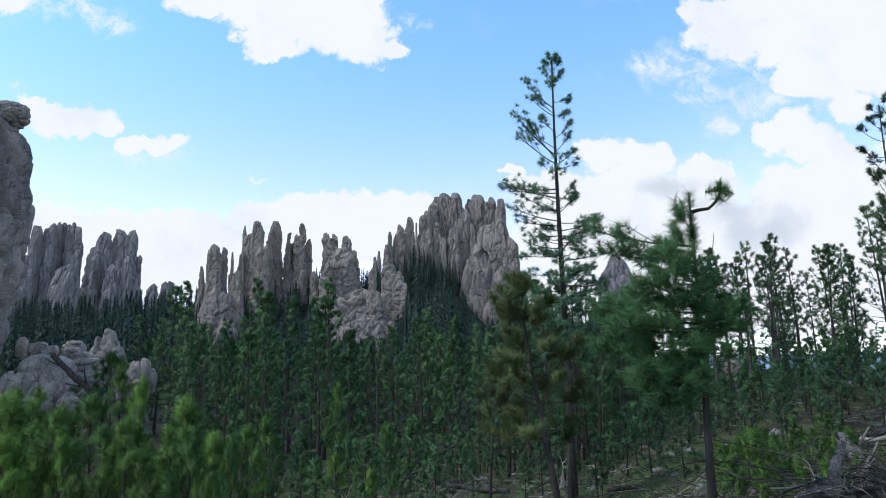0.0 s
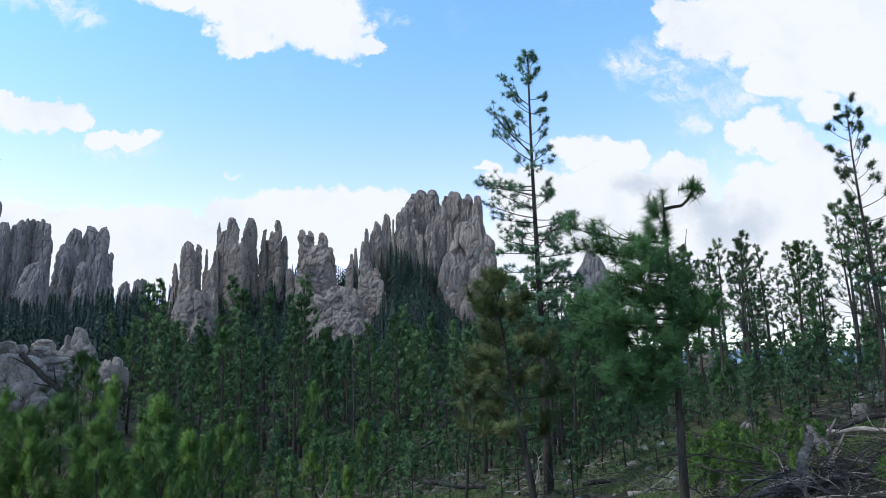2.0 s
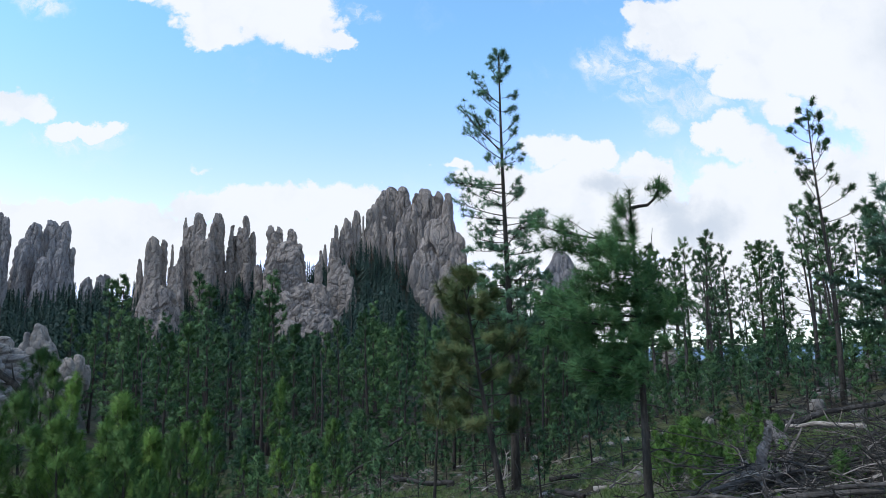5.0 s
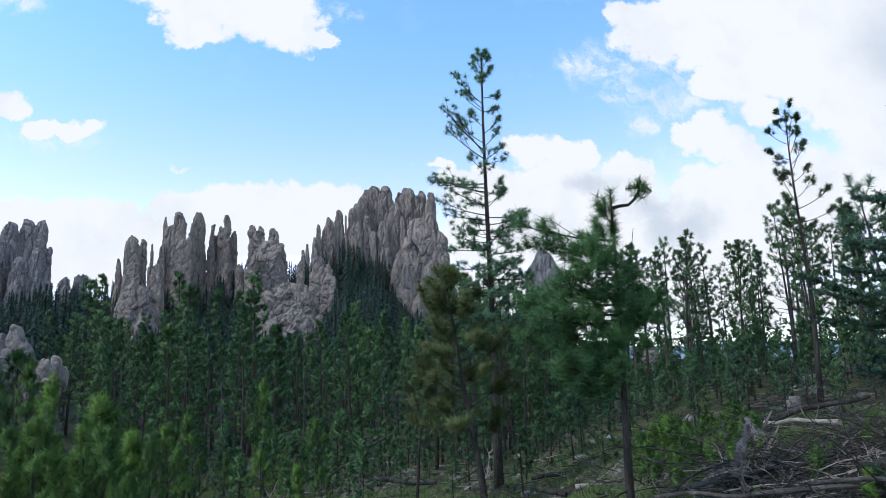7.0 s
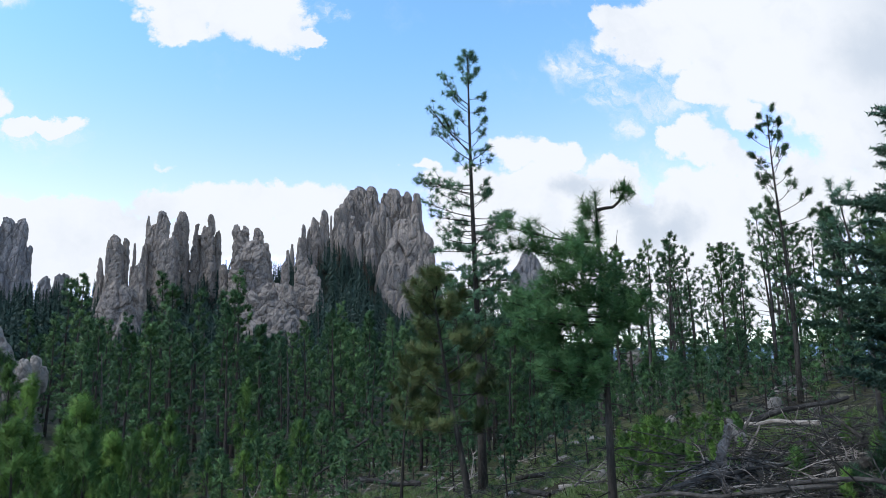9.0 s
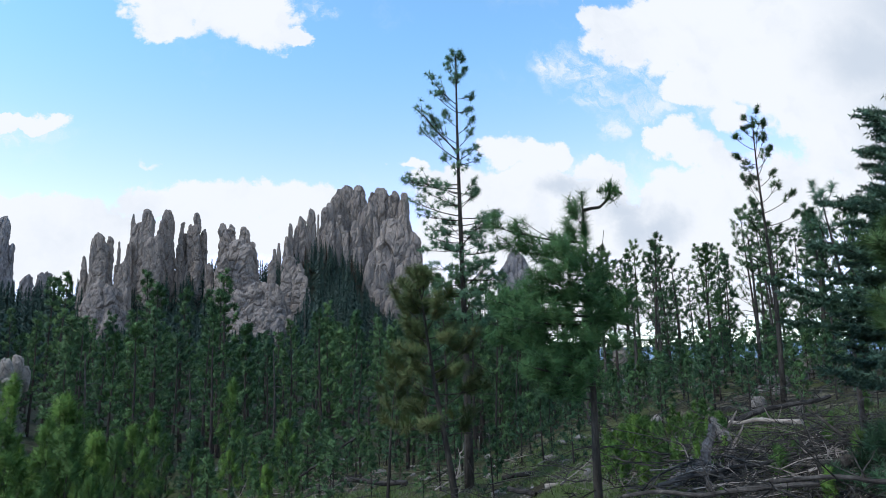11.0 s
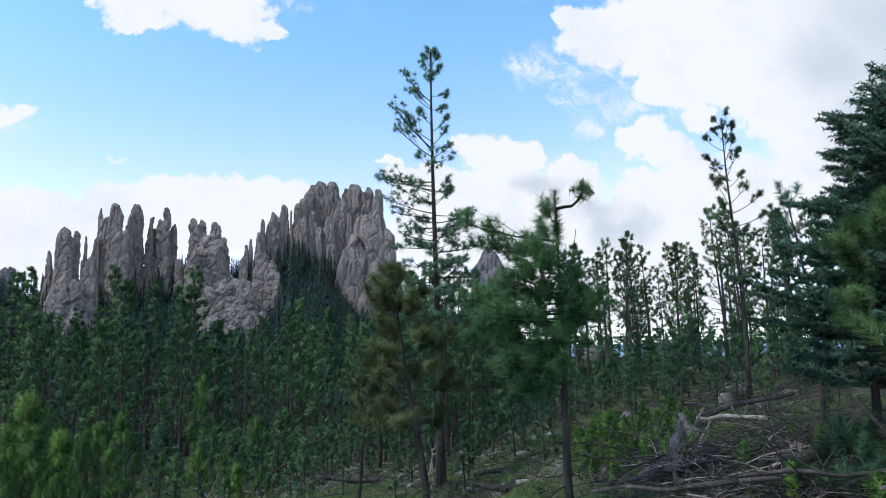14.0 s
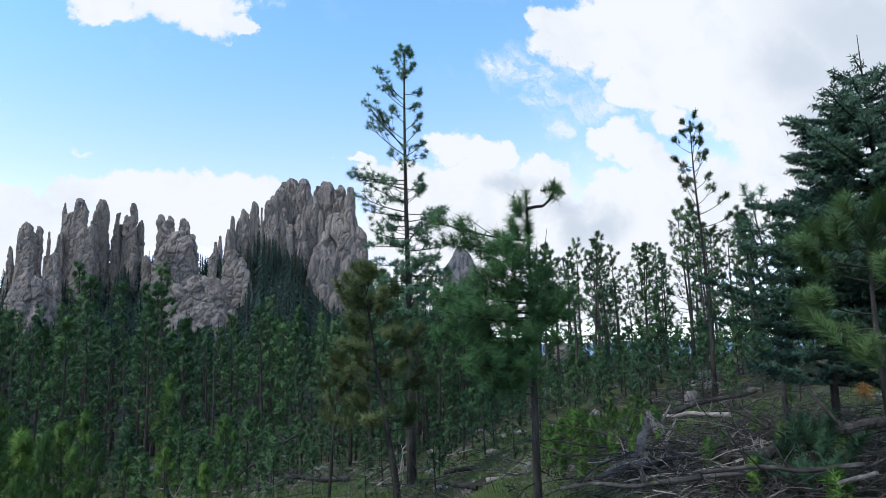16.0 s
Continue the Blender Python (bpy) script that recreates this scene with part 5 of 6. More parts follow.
young_pine(0, -8.89, 14.49, 1.05 - gz(-8.89, 14.49), 0.0, "bright green young pine thick with needles", "young pines below the bank")
young_pine(1, -7.43, 14.17, 0.93 - gz(-7.43, 14.17), 1.3, "bright green young pine thick with needles", "young pines below the bank")
young_pine(3, -7.40, 16.41, 1.33 - gz(-7.40, 16.41), 3.9, "bright green young pine thick with needles", "young pines below the bank")
young_pine(2, -5.93, 15.40, 0.68 - gz(-5.93, 15.40), 2.6, "bright green young pine thick with needles", "young pines below the bank")
young_pine(0, -4.39, 16.42, 0.45 - gz(-4.39, 16.42), 0.0, "bright green young pine thick with needles", "young pines below the bank")
young_pine(1, -4.20, 14.40, 0.31 - gz(-4.20, 14.40), 1.3, "bright green young pine thick with needles", "young pines below the bank")
young_pine(3, -3.77, 23.70, 0.98 - gz(-3.77, 23.70), 3.9, "bright green young pine thick with needles", "young pines below the bank")
young_pine(2, -8.14, 12.60, 0.89 - gz(-8.14, 12.60), 2.6, "bright green young pine thick with needles", "young pines below the bank")
young_pine(1, -6.92, 12.17, 0.80 - gz(-6.92, 12.17), 1.3, "bright green young pine thick with needles", "young pines below the bank")
young_pine(0, -5.68, 13.88, 0.49 - gz(-5.68, 13.88), 0.0, "bright green young pine thick with needles", "young pines below the bank")
young_pine(1, -1.65, 19.93, -0.08 - gz(-1.65, 19.93), 1.3, "bright green young pine thick with needles", "young pines below the bank")
young_pine(2, -1.55, 13.91, -0.46 - gz(-1.55, 13.91), 2.6, "bright green young pine thick with needles", "young pines below the bank")
young_pine(1, -0.98, 12.96, -0.33 - gz(-0.98, 12.96), 1.3, "bright green young pine thick with needles", "young pines below the bank")
young_pine(3, -6.16, 12.57, 0.20 - gz(-6.16, 12.57), 3.9, "bright green young pine thick with needles", "young pines below the bank")
young_pine(2, -4.84, 14.20, 0.11 - gz(-4.84, 14.20), 2.6, "bright green young pine thick with needles", "young pines below the bank")
young_pine(1, -17.00, 33.98, 2.29 - gz(-17.00, 33.98), 1.3, "bright green young pine thick with needles", "young pines below the bank")
young_pine(0, -16.19, 33.27, 1.85 - gz(-16.19, 33.27), 0.0, "bright green young pine thick with needles", "young pines below the bank")
rng = R(71)
n = 0
for _ in range(1500):
    if n >= 46:
        break
    az, rr = rng.uniform(-42, 2), rng.uniform(12, 21)
    x, y = rr * math.sin(radians(az)), rr * math.cos(radians(az))
    el = float(np.interp(az, [-42, -30, -20, -10, 2], [-0.05, -0.06, -0.08, -0.115, -0.14])) - rng.uniform(0, 0.06)
    h = EYE + el * rr - gz(x, y)
    if h < 0.7 or not free(x, y, 0.9):
        continue
    young_pine(n % 4, x, y, h, rng.uniform(0, 6.28), "bright green young pine thick with needles", "young pines below the bank")
    n += 1
n = 0
for _ in range(1500):
    if n >= 110:
        break
    az, rr = rng.uniform(21.5, 31), rng.uniform(9.0, 14)
    x, y = rr * math.sin(radians(az)), rr * math.cos(radians(az))
    if not free(x, y, 0.24):
        continue
    young_pine(4 + n % 3, x, y, rng.uniform(0.22, 0.5), rng.uniform(0, 6.28), "knee-high green pine seedling among slash", "pine seedlings")
    n += 1
n = 0
for _ in range(1500):
    if n >= 22:
        break
    az, rr = rng.uniform(29, 50), rng.uniform(6.0, 15)
    x, y = rr * math.sin(radians(az)), rr * math.cos(radians(az))
    if not free(x, y, 0.6):
        continue
    young_pine(4 + n % 3, x, y, rng.uniform(0.2, 0.5), rng.uniform(0, 6.28), "small green pine seedling beside dead branches", "pine seedlings")
    n += 1


# ---- far conifers ----
CLEAR_AZ = np.array([-34.2, -32.2, -30.7, -28.9, -26.5, -25.4, -24.5, -22.9, -21.6, -20.7, -20.2, -18.8, -18.4, -17.9, -17.2, -16.5, -14.9, -13.0, -11.6, -11.0, -10.4, -9.1, -7.7, -7.2, -6.6, -5.8, -4.7, -4.0, -3.5, -2.9, -1.7, 0.3, 1.4, 1.9, 4.6, 7.6, 10.4, 13.2, 15.6])
CLEAR_EL = np.array([0.089, 0.106, 0.099, 0.108, 0.11, 0.126, 0.115, 0.124, 0.137, 0.13, 0.109, 0.11, 0.152, 0.127, 0.127, 0.14, 0.145, 0.142, 0.155, 0.159, 0.134, 0.099, 0.16, 0.173, 0.156, 0.16, 0.165, 0.173, 0.187, 0.2, 0.187, 0.177, 0.164, 0.115, 0.08, 0.096, 0.077, 0.076, 0.074])
LOW_AZ = np.array([-34.2, -32.2, -30.7, -28.9, -26.5, -25.4, -22.9, -21.1, -20.6, -19.9, -18.8, -17.3, -16.4, -13.9, -11.5, -9.6, -7.2, -5.2, -4.6, -3.7, -3.2, -2.5, -1.8, 0.2, 1.3, 2.2, 3.1, 4.6, 6.6, 7.6, 10.4, 13.2, 15.5])
LOW_EL = np.array([0.093, 0.106, 0.096, 0.108, 0.11, 0.122, 0.112, 0.113, 0.093, 0.065, 0.057, 0.073, 0.094, 0.099, 0.103, 0.074, 0.057, 0.056, 0.078, 0.095, 0.125, 0.151, 0.16, 0.159, 0.142, 0.106, 0.089, 0.075, 0.079, 0.087, 0.081, 0.059, 0.058])


def far_forest():
    g, dead = Geo(), Geo()
    rng = R(81)
    shapes = []
    for k in range(6):
        m = 430
        f = 0.06 + 0.94 * rng.random(m) ** 1.2
        ang = rng.uniform(0, 6.28, m)
        w = (0.21 * (1 - f) ** 0.85 + 0.010) * rng.uniform(0.3, 1.1, m)
        out = np.stack([np.cos(ang), np.sin(ang), 0 * ang], -1)
        side = np.stack([-np.sin(ang), np.cos(ang), 0 * ang], -1)
        size = (0.010 + 0.021 * (1 - f)) * rng.uniform(0.6, 1.4, m)
        tip = out * w[:, None] + np.stack([0 * f, 0 * f, f - 0.12 * w], -1)
        root = out * (w - size * 1.8).clip(0)[:, None] + np.stack([0 * f, 0 * f, f + 0.010 + 0.2 * w], -1) + rng.normal(size=(m, 3)) * 0.005
        v = np.stack([root - side * size[:, None] * 0.6, tip, root + side * size[:, None] * 0.6], 1)
        nrm = out * 0.9 + np.array([0, 0, 0.35]) + rng.normal(size=(m, 3)) * 0.08
        nrm /= np.linalg.norm(nrm, axis=1)[:, None]
        f4 = np.arange(m * 3).reshape(-1, 3)
        stem = Geo()
        stem.tube([(0, 0, -0.05), (0, 0, 0.5), (0, 0, 1.03)], [0.014, 0.010, 0.003], 3, False)
        sv, sf = np.vstack(stem.v), np.vstack(stem.f)
        shapes.append((np.vstack([v.reshape(-1, 3), sv]), np.vstack([f4, sf + 3 * m]), np.vstack([np.repeat(nrm, 3, 0), np.tile([0.0, -0.6, 0.8], (len(sv), 1))])))
    n = 0
    tries = 0
    while n < 1150 and tries < 14000:
        tries += 1
        az, rr = rng.uniform(-42, 17), math.sqrt(rng.uniform(115 ** 2, 345 ** 2))
        x, y = rr * math.sin(radians(az)), rr * math.cos(radians(az))
        if any((x - a) ** 2 + (y - b) ** 2 < (0.30 * w) ** 2 for a, b, w in SPIRE_FEET):
            continue
        h = (rng.uniform(10, 18) + 7 * rng.random() ** 2) * (0.75 if rr < 150 else 1)
        # the trees in front of the rocks stay below the bare faces
        line = np.interp(az, CLEAR_AZ, CLEAR_EL) if rr > 262 else np.interp(az, LOW_AZ, LOW_EL)
        room = EYE + float(line) * rr - gz(x, y)
        if room < h:
            if rr > 318 or room < 6.5 and rng.random() < 0.72 or room < 1.5:
                continue
            h = room * rng.uniform(0.65, 1.0)
        v, f, nrm = shapes[int(rng.integers(6))]
        a = rng.uniform(0, 6.28)
        rot = np.array([[math.cos(a), -math.sin(a), 0], [math.sin(a), math.cos(a), 0], [0, 0, 1]])
        (dead if -4.7 < az < 0.8 and rr > 262 and rng.random() < 0.26 else g).add(v @ rot.T * [max(h, 5.0) * 1.2, max(h, 5.0) * 1.2, h] + [x, y, gz(x, y) - 0.5], f, nrm @ rot.T)
        n += 1
    tagged(part("dead_far_conifers", dead, M_FAR_DEAD, None), "rust-brown dead conifers below the highest peak", "dead trees", kind="stuff")
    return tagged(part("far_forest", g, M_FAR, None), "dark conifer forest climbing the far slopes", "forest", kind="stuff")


far_forest()


def snag_geo(rng, h, r, stubs):
    g = Geo()
    u = np.linspace(0, 1, 7)
    stem = np.stack([0.02 * h * np.sin(3 * u), 0.015 * h * np.cos(2 * u), u * h], -1)
    g.tube(stem, r * (1 - 0.75 * u), 6)
    for _ in range(stubs):
        s, _d = along(stem, rng.uniform(0.3, 0.97))
        pts = curve(s, rng.uniform(0, 360), rng.uniform(-20, 35), h * rng.uniform(0.04, 0.12), -15, rng, 3, 0.3)
        g.tube(pts, np.linspace(r * 0.25, r * 0.08, len(pts)), 3, False)
    return g


rng = R(91)
for i in range(26):
    az, rr = rng.uniform(-34, 3), rng.uniform(120, 260)
    x, y = rr * math.sin(radians(az)), rr * math.cos(radians(az))
    ob = part("dead_tree", snag_geo(rng, rng.uniform(10, 15), 0.28, 16), M_DEAD, None)
    ob.location = (x, y, gz(x, y) - 0.3)
    tagged(ob, "bare grey standing dead trunk among conifers", "dead tree", "standing dead trees")
for az, rr, h in ((33.9, 24, 4.9), (34.4, 26, 4.2), (34.9, 25, 3.4), (35.3, 23, 3.6), (-12.5, 30, 4.6), (-6, 27, 5.0), (-20, 28, 5.2), (22, 24, 3.5), (24.5, 22, 4.0), (26.5, 26, 4.6), (20.5, 20, 3.0)):
    x, y = rr * math.sin(radians(az)), rr * math.cos(radians(az))
    ob = part("dead_tree", snag_geo(rng, h, 0.075, 12), M_DEAD, None)
    ob.location = (x, y, gz(x, y) - 0.1)
    tagged(ob, "thin grey standing dead pine with stub branches", "dead tree", "standing dead pines")


# ---- far hills ----
def far_hills():
    az = np.radians(np.arange(-60, 80, 0.8))
    r = 4300.0
    p = np.stack([np.sin(az) * 6, np.cos(az) * 6, 0 * az], -1)
    top = 45 + 40 * fbm(p, 4, 5)
    rows = []
    for k, (dr, f) in enumerate(((-500, -0.8), (-200, 0.5), (0, 1.0), (300, 0.6))):
        rows.append(np.stack([(r + dr) * np.sin(az), (r + dr) * np.cos(az), top * f], -1))
    v = np.concatenate(rows)
    n = len(az)
    f = []
    for k in range(3):
        for i in range(n - 1):
            a = k * n + i
            f += [(a, a + 1, a + n + 1), (a, a + n + 1, a + n)]
    g = Geo()
    g.add(v, f)
    # the blue of distance haze is put into the hills' base colour
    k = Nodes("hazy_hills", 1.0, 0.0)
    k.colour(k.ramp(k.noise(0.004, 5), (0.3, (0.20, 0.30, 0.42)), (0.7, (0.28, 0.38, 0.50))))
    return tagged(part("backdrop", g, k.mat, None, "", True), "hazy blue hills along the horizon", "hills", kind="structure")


far_hills()


# ---- dead wood ----
def limb_between(a, b, r0, r1, rng, sides=8, sag=0.04, n=22, rough=0.13):
    """One log or branch from a to b, a little crooked, with a knotty skin."""
    a, b = np.array(a, float), np.array(b, float)
    t = np.linspace(0, 1, n)[:, None]
    ph = rng.uniform(0, 6.28, (2, 3))
    pts = a + (b - a) * t + sag * np.linalg.norm(b - a) * (0.45 * np.sin(3.1 * t * 2 + ph[0]) + 0.2 * np.sin(13 * t + ph[1])) * np.sin(np.pi * t)
    g = Geo()
    rad = np.linspace(r0, r1, n) * (1 + 0.3 * rng.uniform(-rough, rough, n))
    g.tube(pts, rad, sides)
    v = g.v[0]
    c = np.repeat(pts, sides, 0)
    v[: n * sides] = c + (v[: n * sides] - c) * (1 + rough * rng.uniform(-1, 1, n * sides))[:, None]
    return g, pts


def log(a, b, r0, r1, seed, label, mat=None, stubs=4, name="fallen_log", group="fallen logs", sides=9, end=None, stub_len=0.35):
    rng = R(seed)
    g, pts = limb_between(a, b, r0, r1, rng, sides)
    ob = part(name, g, mat or M_DEAD, None, "", False)
    for _ in range(stubs):
        s, d = along(pts, rng.uniform(0.1, 0.95))
        q = Geo()
        w = curve(s, rng.uniform(0, 360), rng.uniform(0, 70), stub_len * rng.uniform(0.4, 1.3), 10, rng, 4, 0.3)
        q.tube(w, np.linspace(r1 * 0.35, r1 * 0.12, len(w)), 4)
        part("stub", q, mat or M_DEAD, ob)
    if end:
        q = Geo()
        d = (pts[0] - pts[1]) / np.linalg.norm(pts[0] - pts[1])
        q.tube(np.array([pts[0] - d * 0.05, pts[0] + d * 0.012]), [r0 * 1.06, r0 * 1.02], sides)
        part("cut_end", q, end, ob, "dark charred cut end")
    return tagged(ob, label, "log", group)


log((4.52, 7.32, 0.15), (6.20, 10.62, 0.47), 0.065, 0.095, 601, "gnarled barkless log silvered by weather", stubs=7, mat=M_SILVER)
log((4.79, 8.32, 0.33), (3.74, 7.74, 0.00), 0.047, 0.026, 620, "pale forked limb of a fallen trunk", stubs=4, mat=M_SILVER)
log((6.55, 10.77, 0.47), (8.45, 10.66, 0.83), 0.052, 0.036, 602, "long grey fallen log lying along the slope", stubs=8)
log((2.81, 6.63, 0.20), (4.17, 5.49, 0.45), 0.019, 0.025, 603, "crooked grey dead limb in the slash", stubs=7)
log((3.91, 5.80, 0.43), (4.68, 4.65, 0.62), 0.019, 0.021, 604, "straight grey dead limb on the slash heap", stubs=6)
log((4.61, 6.04, 0.48), (5.25, 5.90, 0.60), 0.068, 0.062, 605, "thick dark rotting log with bark", stubs=3, mat=M_BARK)
log((3.39, 7.03, 0.20), (5.03, 6.97, 0.48), 0.026, 0.018, 606, "bent grey dead limb in the slash", stubs=6)
log((5.01, 11.45, -0.06), (2.85, 12.17, -0.52), 0.052, 0.042, 607, "dark fallen log with bark among seedlings", stubs=4, mat=M_BARK)
log((2.87, 9.58, -0.22), (3.45, 9.49, -0.19), 0.036, 0.036, 608, "short pale barkless log section", stubs=0, mat=M_PALE)
log((3.42, 9.82, -0.21), (3.83, 9.88, -0.11), 0.039, 0.036, 609, "short cut log with a charred end", stubs=0, mat=M_DEAD, end=M_CHAR)
log((2.65, 9.33, -0.27), (2.33, 9.62, -0.23), 0.039, 0.036, 610, "short cut log with a charred end", stubs=0, mat=M_DEAD, end=M_CHAR)
log((-1.28, 18.96, -1.44), (0.30, 19.00, -0.43), 0.031, 0.026, 611, "leaning grey dead pole propped above the ground", stubs=4)
log((6.53, 8.85, 0.62), (6.25, 10.24, 0.50), 0.036, 0.031, 613, "pale split log among slash", stubs=2, mat=M_PALE)
log((5.55, 6.83, 0.66), (5.53, 7.36, 0.92), 0.021, 0.010, 614, "dark broken branch sticking up from the slash", stubs=4, mat=M_BARK)
log((5.02, 5.16, 0.83), (4.96, 5.50, 1.19), 0.023, 0.013, 615, "dark broken branch sticking up from the slash", stubs=5, mat=M_BARK)
log((5.89, 6.27, 0.67), (6.33, 5.82, 0.81), 0.062, 0.057, 616, "thick weathered log at the edge of the slash", stubs=2)
log((1.35, 14.94, -1.01), (-0.09, 15.50, -0.95), 0.057, 0.047, 617, "grey fallen log on the forest floor", stubs=5)
log((-20.19, 34.07, 2.68), (-18.06, 34.34, 0.62), 0.13, 0.17, 618, "broken weathered trunk lying across boulders", stubs=5, stub_len=1.1, mat=M_BARK)
log((4.13, 4.35, 0.56), (4.24, 4.10, 0.67), 0.018, 0.016, 619, "pale broken wood on the ground", stubs=0, mat=M_SILVER)


def stump(foot, top, ends):
    """A broken, barkless bole with a splintered top and roots that grip the ground."""
    rng = R(650)
    g, pts = limb_between(foot, top, 0.075, 0.038, rng, 14, 0.06, 26, 0.26)
    ob = part("tree_stump", g, M_SILVER, None)
    for e in ends:
        q, _ = limb_between(np.array(foot) + [0, 0, 0.10], e, 0.048, 0.014, rng, 8, 0.07, 16, 0.14)
        part("root", q, M_SILVER, ob)
    for k in range(4):
        a = k * 1.6
        base = np.array(top) + [0.018 * math.cos(a), 0.018 * math.sin(a), -0.05]
        q = Geo()
        q.tube(np.array([base, base + [0.01, 0.0, 0.06], base + [0.015, 0.01, rng.uniform(0.07, 0.13)]]), [0.016, 0.010, 0.003], 5)
        part("splinter", q, M_PALE, ob)
    return tagged(ob, "broken silver-grey stump with gripping roots", "stump")


stump((4.11, 7.38, 0.22), (4.32, 7.43, 0.78), ((3.57, 7.16, 0.13), (4.26, 7.01, 0.19), (4.21, 7.84, 0.36), (3.94, 6.85, 0.10)))


def slash_heap(cx, cy, sx, sy, n, seed, label, length=(0.5, 2.2), lift=0.35, joined=None):
    """A tangle of dry branches; each bough with its twigs is one thing, or goes into a joined rest."""
    rng = R(seed)
    for i in range(n):
        x, y = cx + rng.normal() * sx, cy + rng.normal() * sy
        z = gz(x, y) + rng.uniform(0.02, lift)
        ln = rng.uniform(*length)
        az = rng.normal(10, 35) if rng.random() < 0.65 else rng.uniform(0, 360)
        pts = curve((x, y, z), az, rng.uniform(-8, 22), ln, rng.uniform(-35, 20), rng, 7 if joined is None else 4, 0.16)
        pts[:, 2] = np.maximum(pts[:, 2], ground(pts[:, 0], pts[:, 1]) + 0.01)
        g, twigs = (Geo() if joined is None else joined), []
        r0 = rng.uniform(0.005, 0.012) * (1.8 if rng.random() < 0.12 else 1) * (0.65 if ln < 0.5 else 1)
        g.tube(pts, np.linspace(r0, r0 * 0.35, len(pts)), 5 if joined is None else 3)
        for _ in range(int(rng.integers(3, 9))):
            s, d = along(pts, rng.uniform(0.15, 0.98))
            d = d / np.linalg.norm(d)
            w = curve(s, math.degrees(math.atan2(d[1], d[0])) + rng.choice([-1, 1]) * rng.uniform(25, 80), rng.uniform(-15, 55), ln * rng.uniform(0.1, 0.35), rng.uniform(-50, 50), rng, 4, 0.3)
            if joined is None:
                twigs.append(Geo())
                twigs[-1].tube(w, np.linspace(r0 * 0.5, r0 * 0.18, len(w)), 3, False)
            else:
                g.tube(w, np.linspace(r0 * 0.5, r0 * 0.18, len(w)), 3, False)
        if joined is None:
            ob = tagged(part("dead_branch", g, M_TWIG, None), label, "branch", "slash of dead branches")
            for w in twigs:
                part("twig", w, M_TWIG, ob)


litter = Geo()
slash_heap(5.2, 7.4, 1.2, 1.0, 420, 311, "", (0.25, 1.1), 0.42, litter)
slash_heap(4.7, 5.9, 1.1, 0.6, 260, 312, "", (0.2, 0.9), 0.2, litter)
slash_heap(7.0, 8.4, 1.4, 1.5, 260, 313, "", (0.25, 1.1), 0.35, litter)
slash_heap(5.2, 7.6, 1.0, 0.9, 90, 301, "dry grey dead branch in a slash heap", lift=0.40)
slash_heap(4.6, 6.0, 1.1, 0.6, 80, 302, "dry grey dead branch in a slash heap", lift=0.22)
slash_heap(7.2, 8.6, 1.3, 1.4, 60, 303, "grey dead branch lying on the slope", lift=0.35)
slash_heap(8.5, 13.0, 2.6, 2.2, 60, 304, "grey dead branch lying under slope pines", (0.6, 2.5), 0.4, joined=litter)
slash_heap(12.0, 17.0, 3.0, 3.0, 150, 308, "", (0.6, 2.4), 0.4, joined=litter)
slash_heap(3.0, 11.0, 2.0, 1.8, 110, 305, "small grey dead branch on the forest floor", (0.4, 1.4), 0.12, joined=litter)
slash_heap(0.0, 17.0, 3.0, 3.0, 46, 306, "grey dead branch on the forest floor", (0.8, 2.6), 0.4, joined=litter)
slash_heap(-6.0, 22.0, 4.0, 4.0, 50, 307, "pale dead branch on the forest floor", (0.8, 2.6), 0.4, joined=litter)

chips = Geo()
slash_heap(4.3, 7.6, 0.9, 1.1, 260, 323, "", (0.15, 0.7), 0.10, chips)
slash_heap(5.0, 7.0, 0.9, 0.8, 110, 324, "", (0.25, 1.0), 0.45, chips)
slash_heap(2.6, 9.4, 1.6, 1.1, 260, 321, "", (0.1, 0.5), 0.05, chips)
slash_heap(-2.0, 15.0, 4.0, 2.5, 130, 322, "", (0.3, 1.4), 0.3, chips)
tagged(part("wood_chips", chips, M_PALE, None), "pale broken sticks and chips on the ground", "sticks", kind="stuff")
tagged(part("slash_litter", litter, M_TWIG, None), "grey dead branches strewn over the forest floor", "branches", kind="stuff")


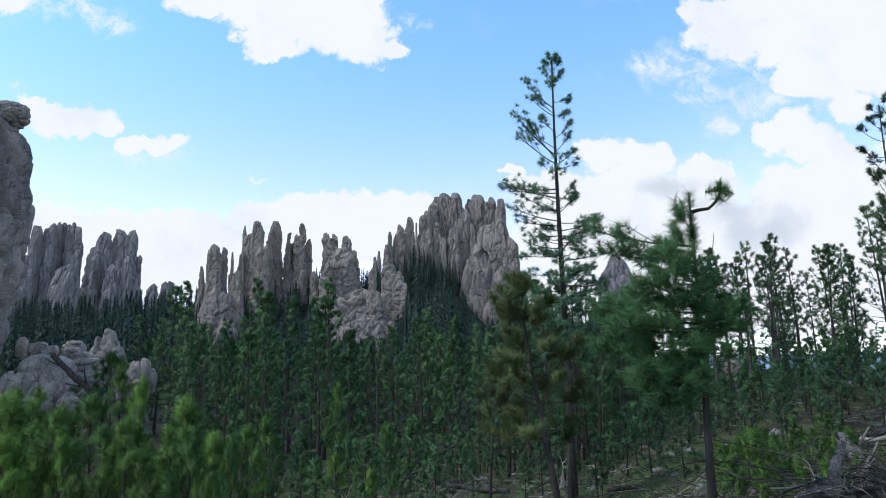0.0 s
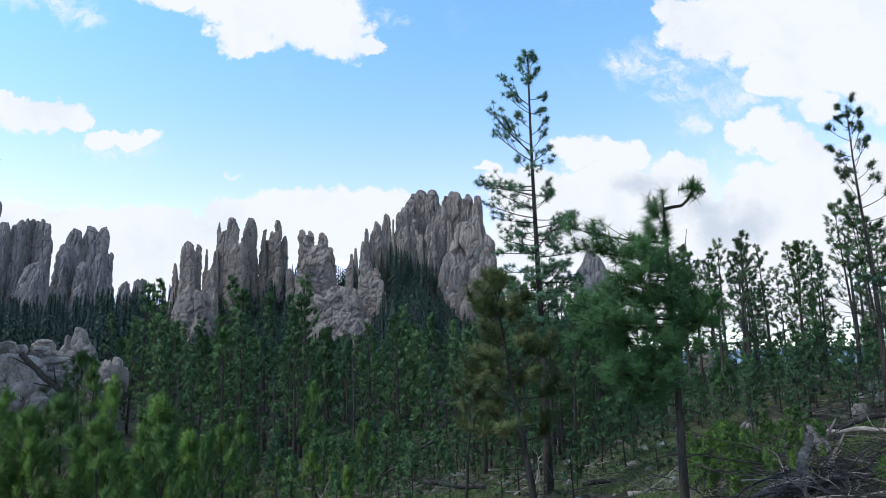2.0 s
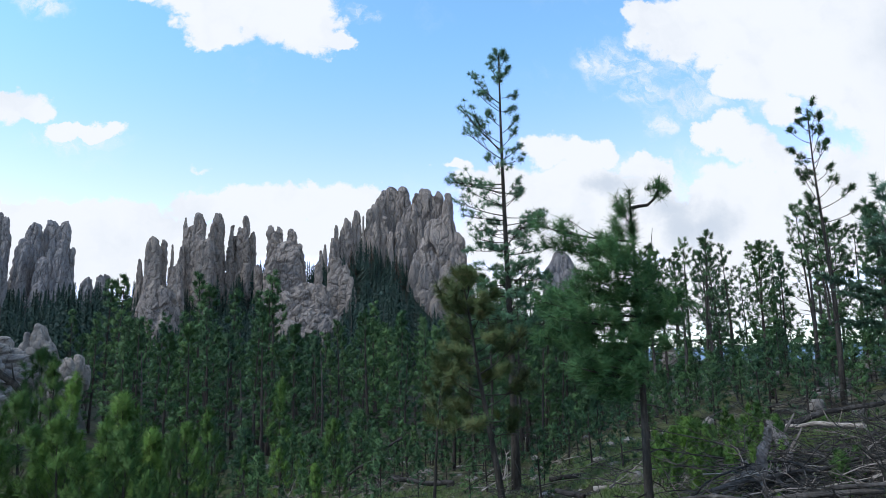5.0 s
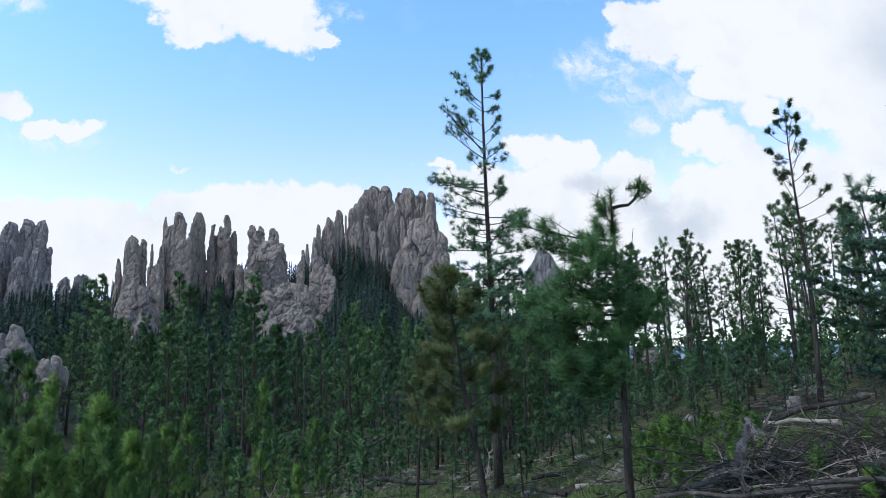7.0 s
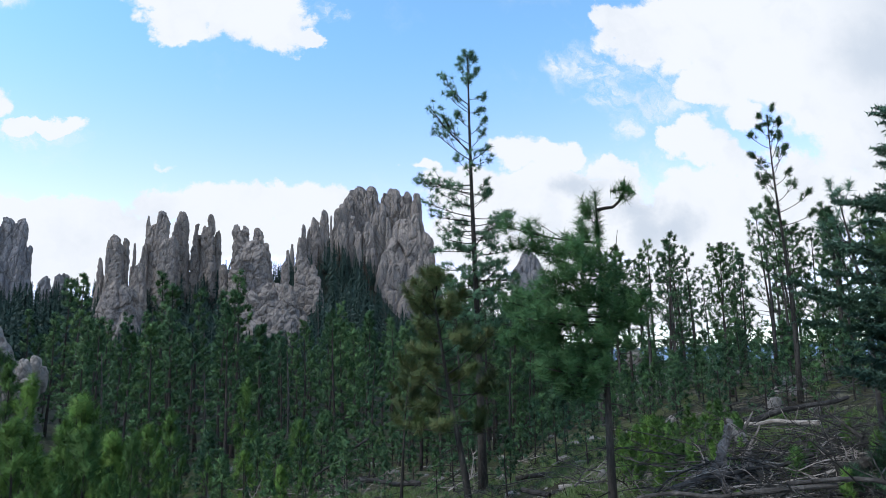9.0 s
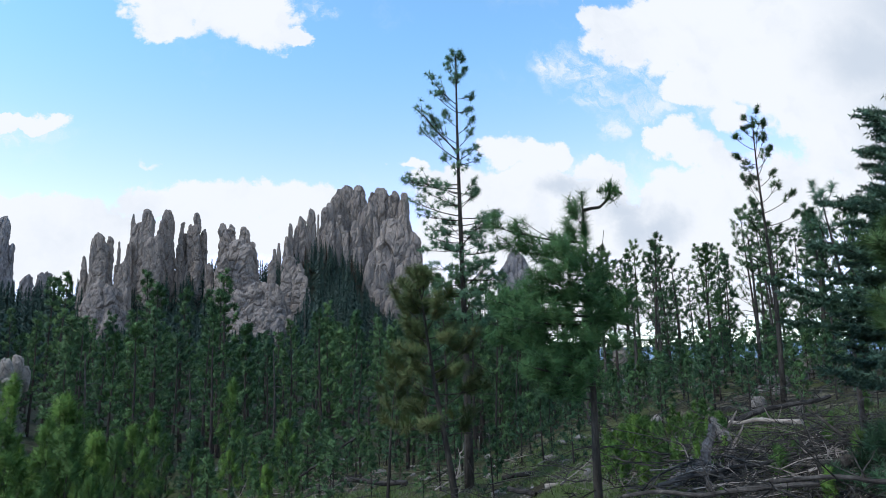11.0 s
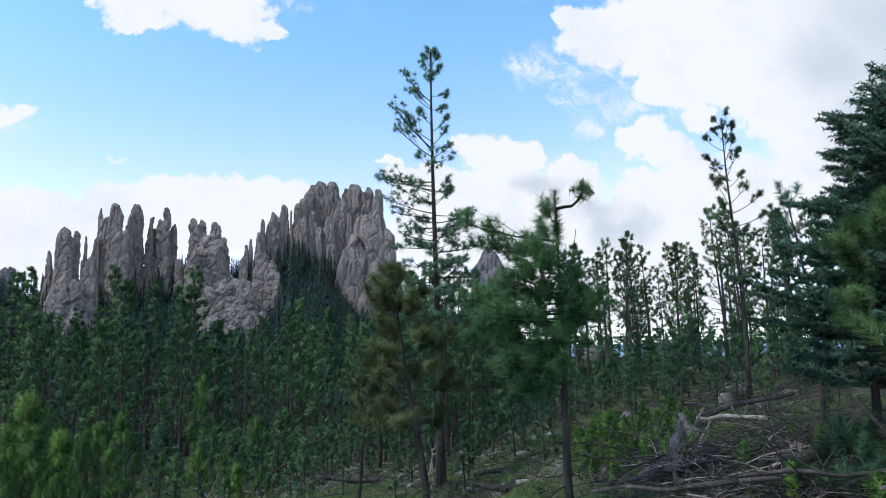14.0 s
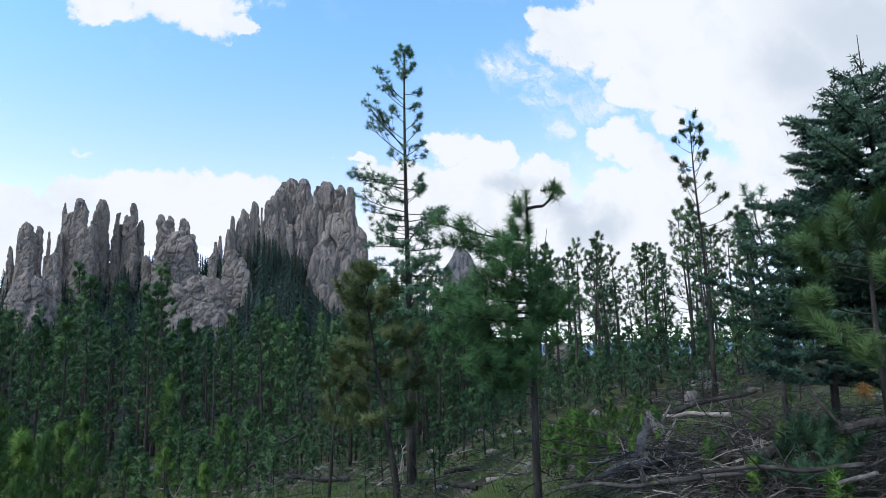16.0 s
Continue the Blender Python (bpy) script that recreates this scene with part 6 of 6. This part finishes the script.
# ---- small stuff on the ground ----
def stones():
    g = Geo()
    rng = R(401)
    base = bmesh.new()
    bmesh.ops.create_icosphere(base, subdivisions=1, radius=1)
    bv = np.array([v.co for v in base.verts])
    bf = np.array([[v.index for v in f.verts] for f in base.faces])
    base.free()
    for k in range(230):
        az, rr = (rng.uniform(-45, 55), 5 + 38 * rng.random() ** 1.3) if k < 150 else (rng.uniform(4, 24), rng.uniform(7.5, 12))
        x, y = rr * math.sin(radians(az)), rr * math.cos(radians(az))
        s = (rng.uniform(0.04, 0.22) if k < 150 else rng.uniform(0.02, 0.09)) * (0.5 + rr / 22)
        v = bv * rng.uniform(0.6, 1.3, (len(bv), 1)) * [s, s * rng.uniform(0.6, 1), s * rng.uniform(0.25, 0.5)]
        a = rng.uniform(0, 6.28)
        v = v @ np.array([[math.cos(a), math.sin(a), 0], [-math.sin(a), math.cos(a), 0], [0, 0, 1]])
        g.add(v + [x, y, gz(x, y) + s * 0.15], bf)
    tagged(part("scattered_stones", g, M_STONE, None), "pale stones scattered over the forest floor", "stones", kind="stuff")


def grass():
    g = Geo()
    rng = R(402)
    P = []
    while len(P) < 7000:
        az, rr = rng.uniform(-12, 52), 5.5 + 11 * rng.random()
        x, y = rr * math.sin(radians(az)), rr * math.cos(radians(az))
        if vnoise(np.array([[x * 0.55, y * 0.55, 3.0]]))[0] < 0.45:
            continue
        P.append((x, y, gz(x, y)))
    while len(P) < 12000:
        az, rr = rng.uniform(2, 30), 6.5 + 5.5 * rng.random()
        x, y = rr * math.sin(radians(az)), rr * math.cos(radians(az))
        if vnoise(np.array([[x * 0.9, y * 0.9, 9.0]]))[0] > 0.42:
            P.append((x, y, gz(x, y)))
    for _ in range(22000):
        az, rr = rng.uniform(4, 30), 6.8 + 6 * rng.random()
        x, y = rr * math.sin(radians(az)), rr * math.cos(radians(az))
        if vnoise(np.array([[x * 0.7, y * 0.7, 5.0]]))[0] > 0.50:
            P.append((x, y, gz(x, y)))
    P = np.array(P)
    D = np.tile([0.0, 0, 1], (len(P), 1)) + rng.normal(size=P.shape) * 0.2
    g.tufts(rng, P, D, 8, 0.14, 0.012, 0.1, (5, 65), 0.0, 0.9)
    tagged(part("ground_grass", g, M_GRASS, None), "low tufts of dry and green grass", "grass", kind="stuff")


stones()
grass()
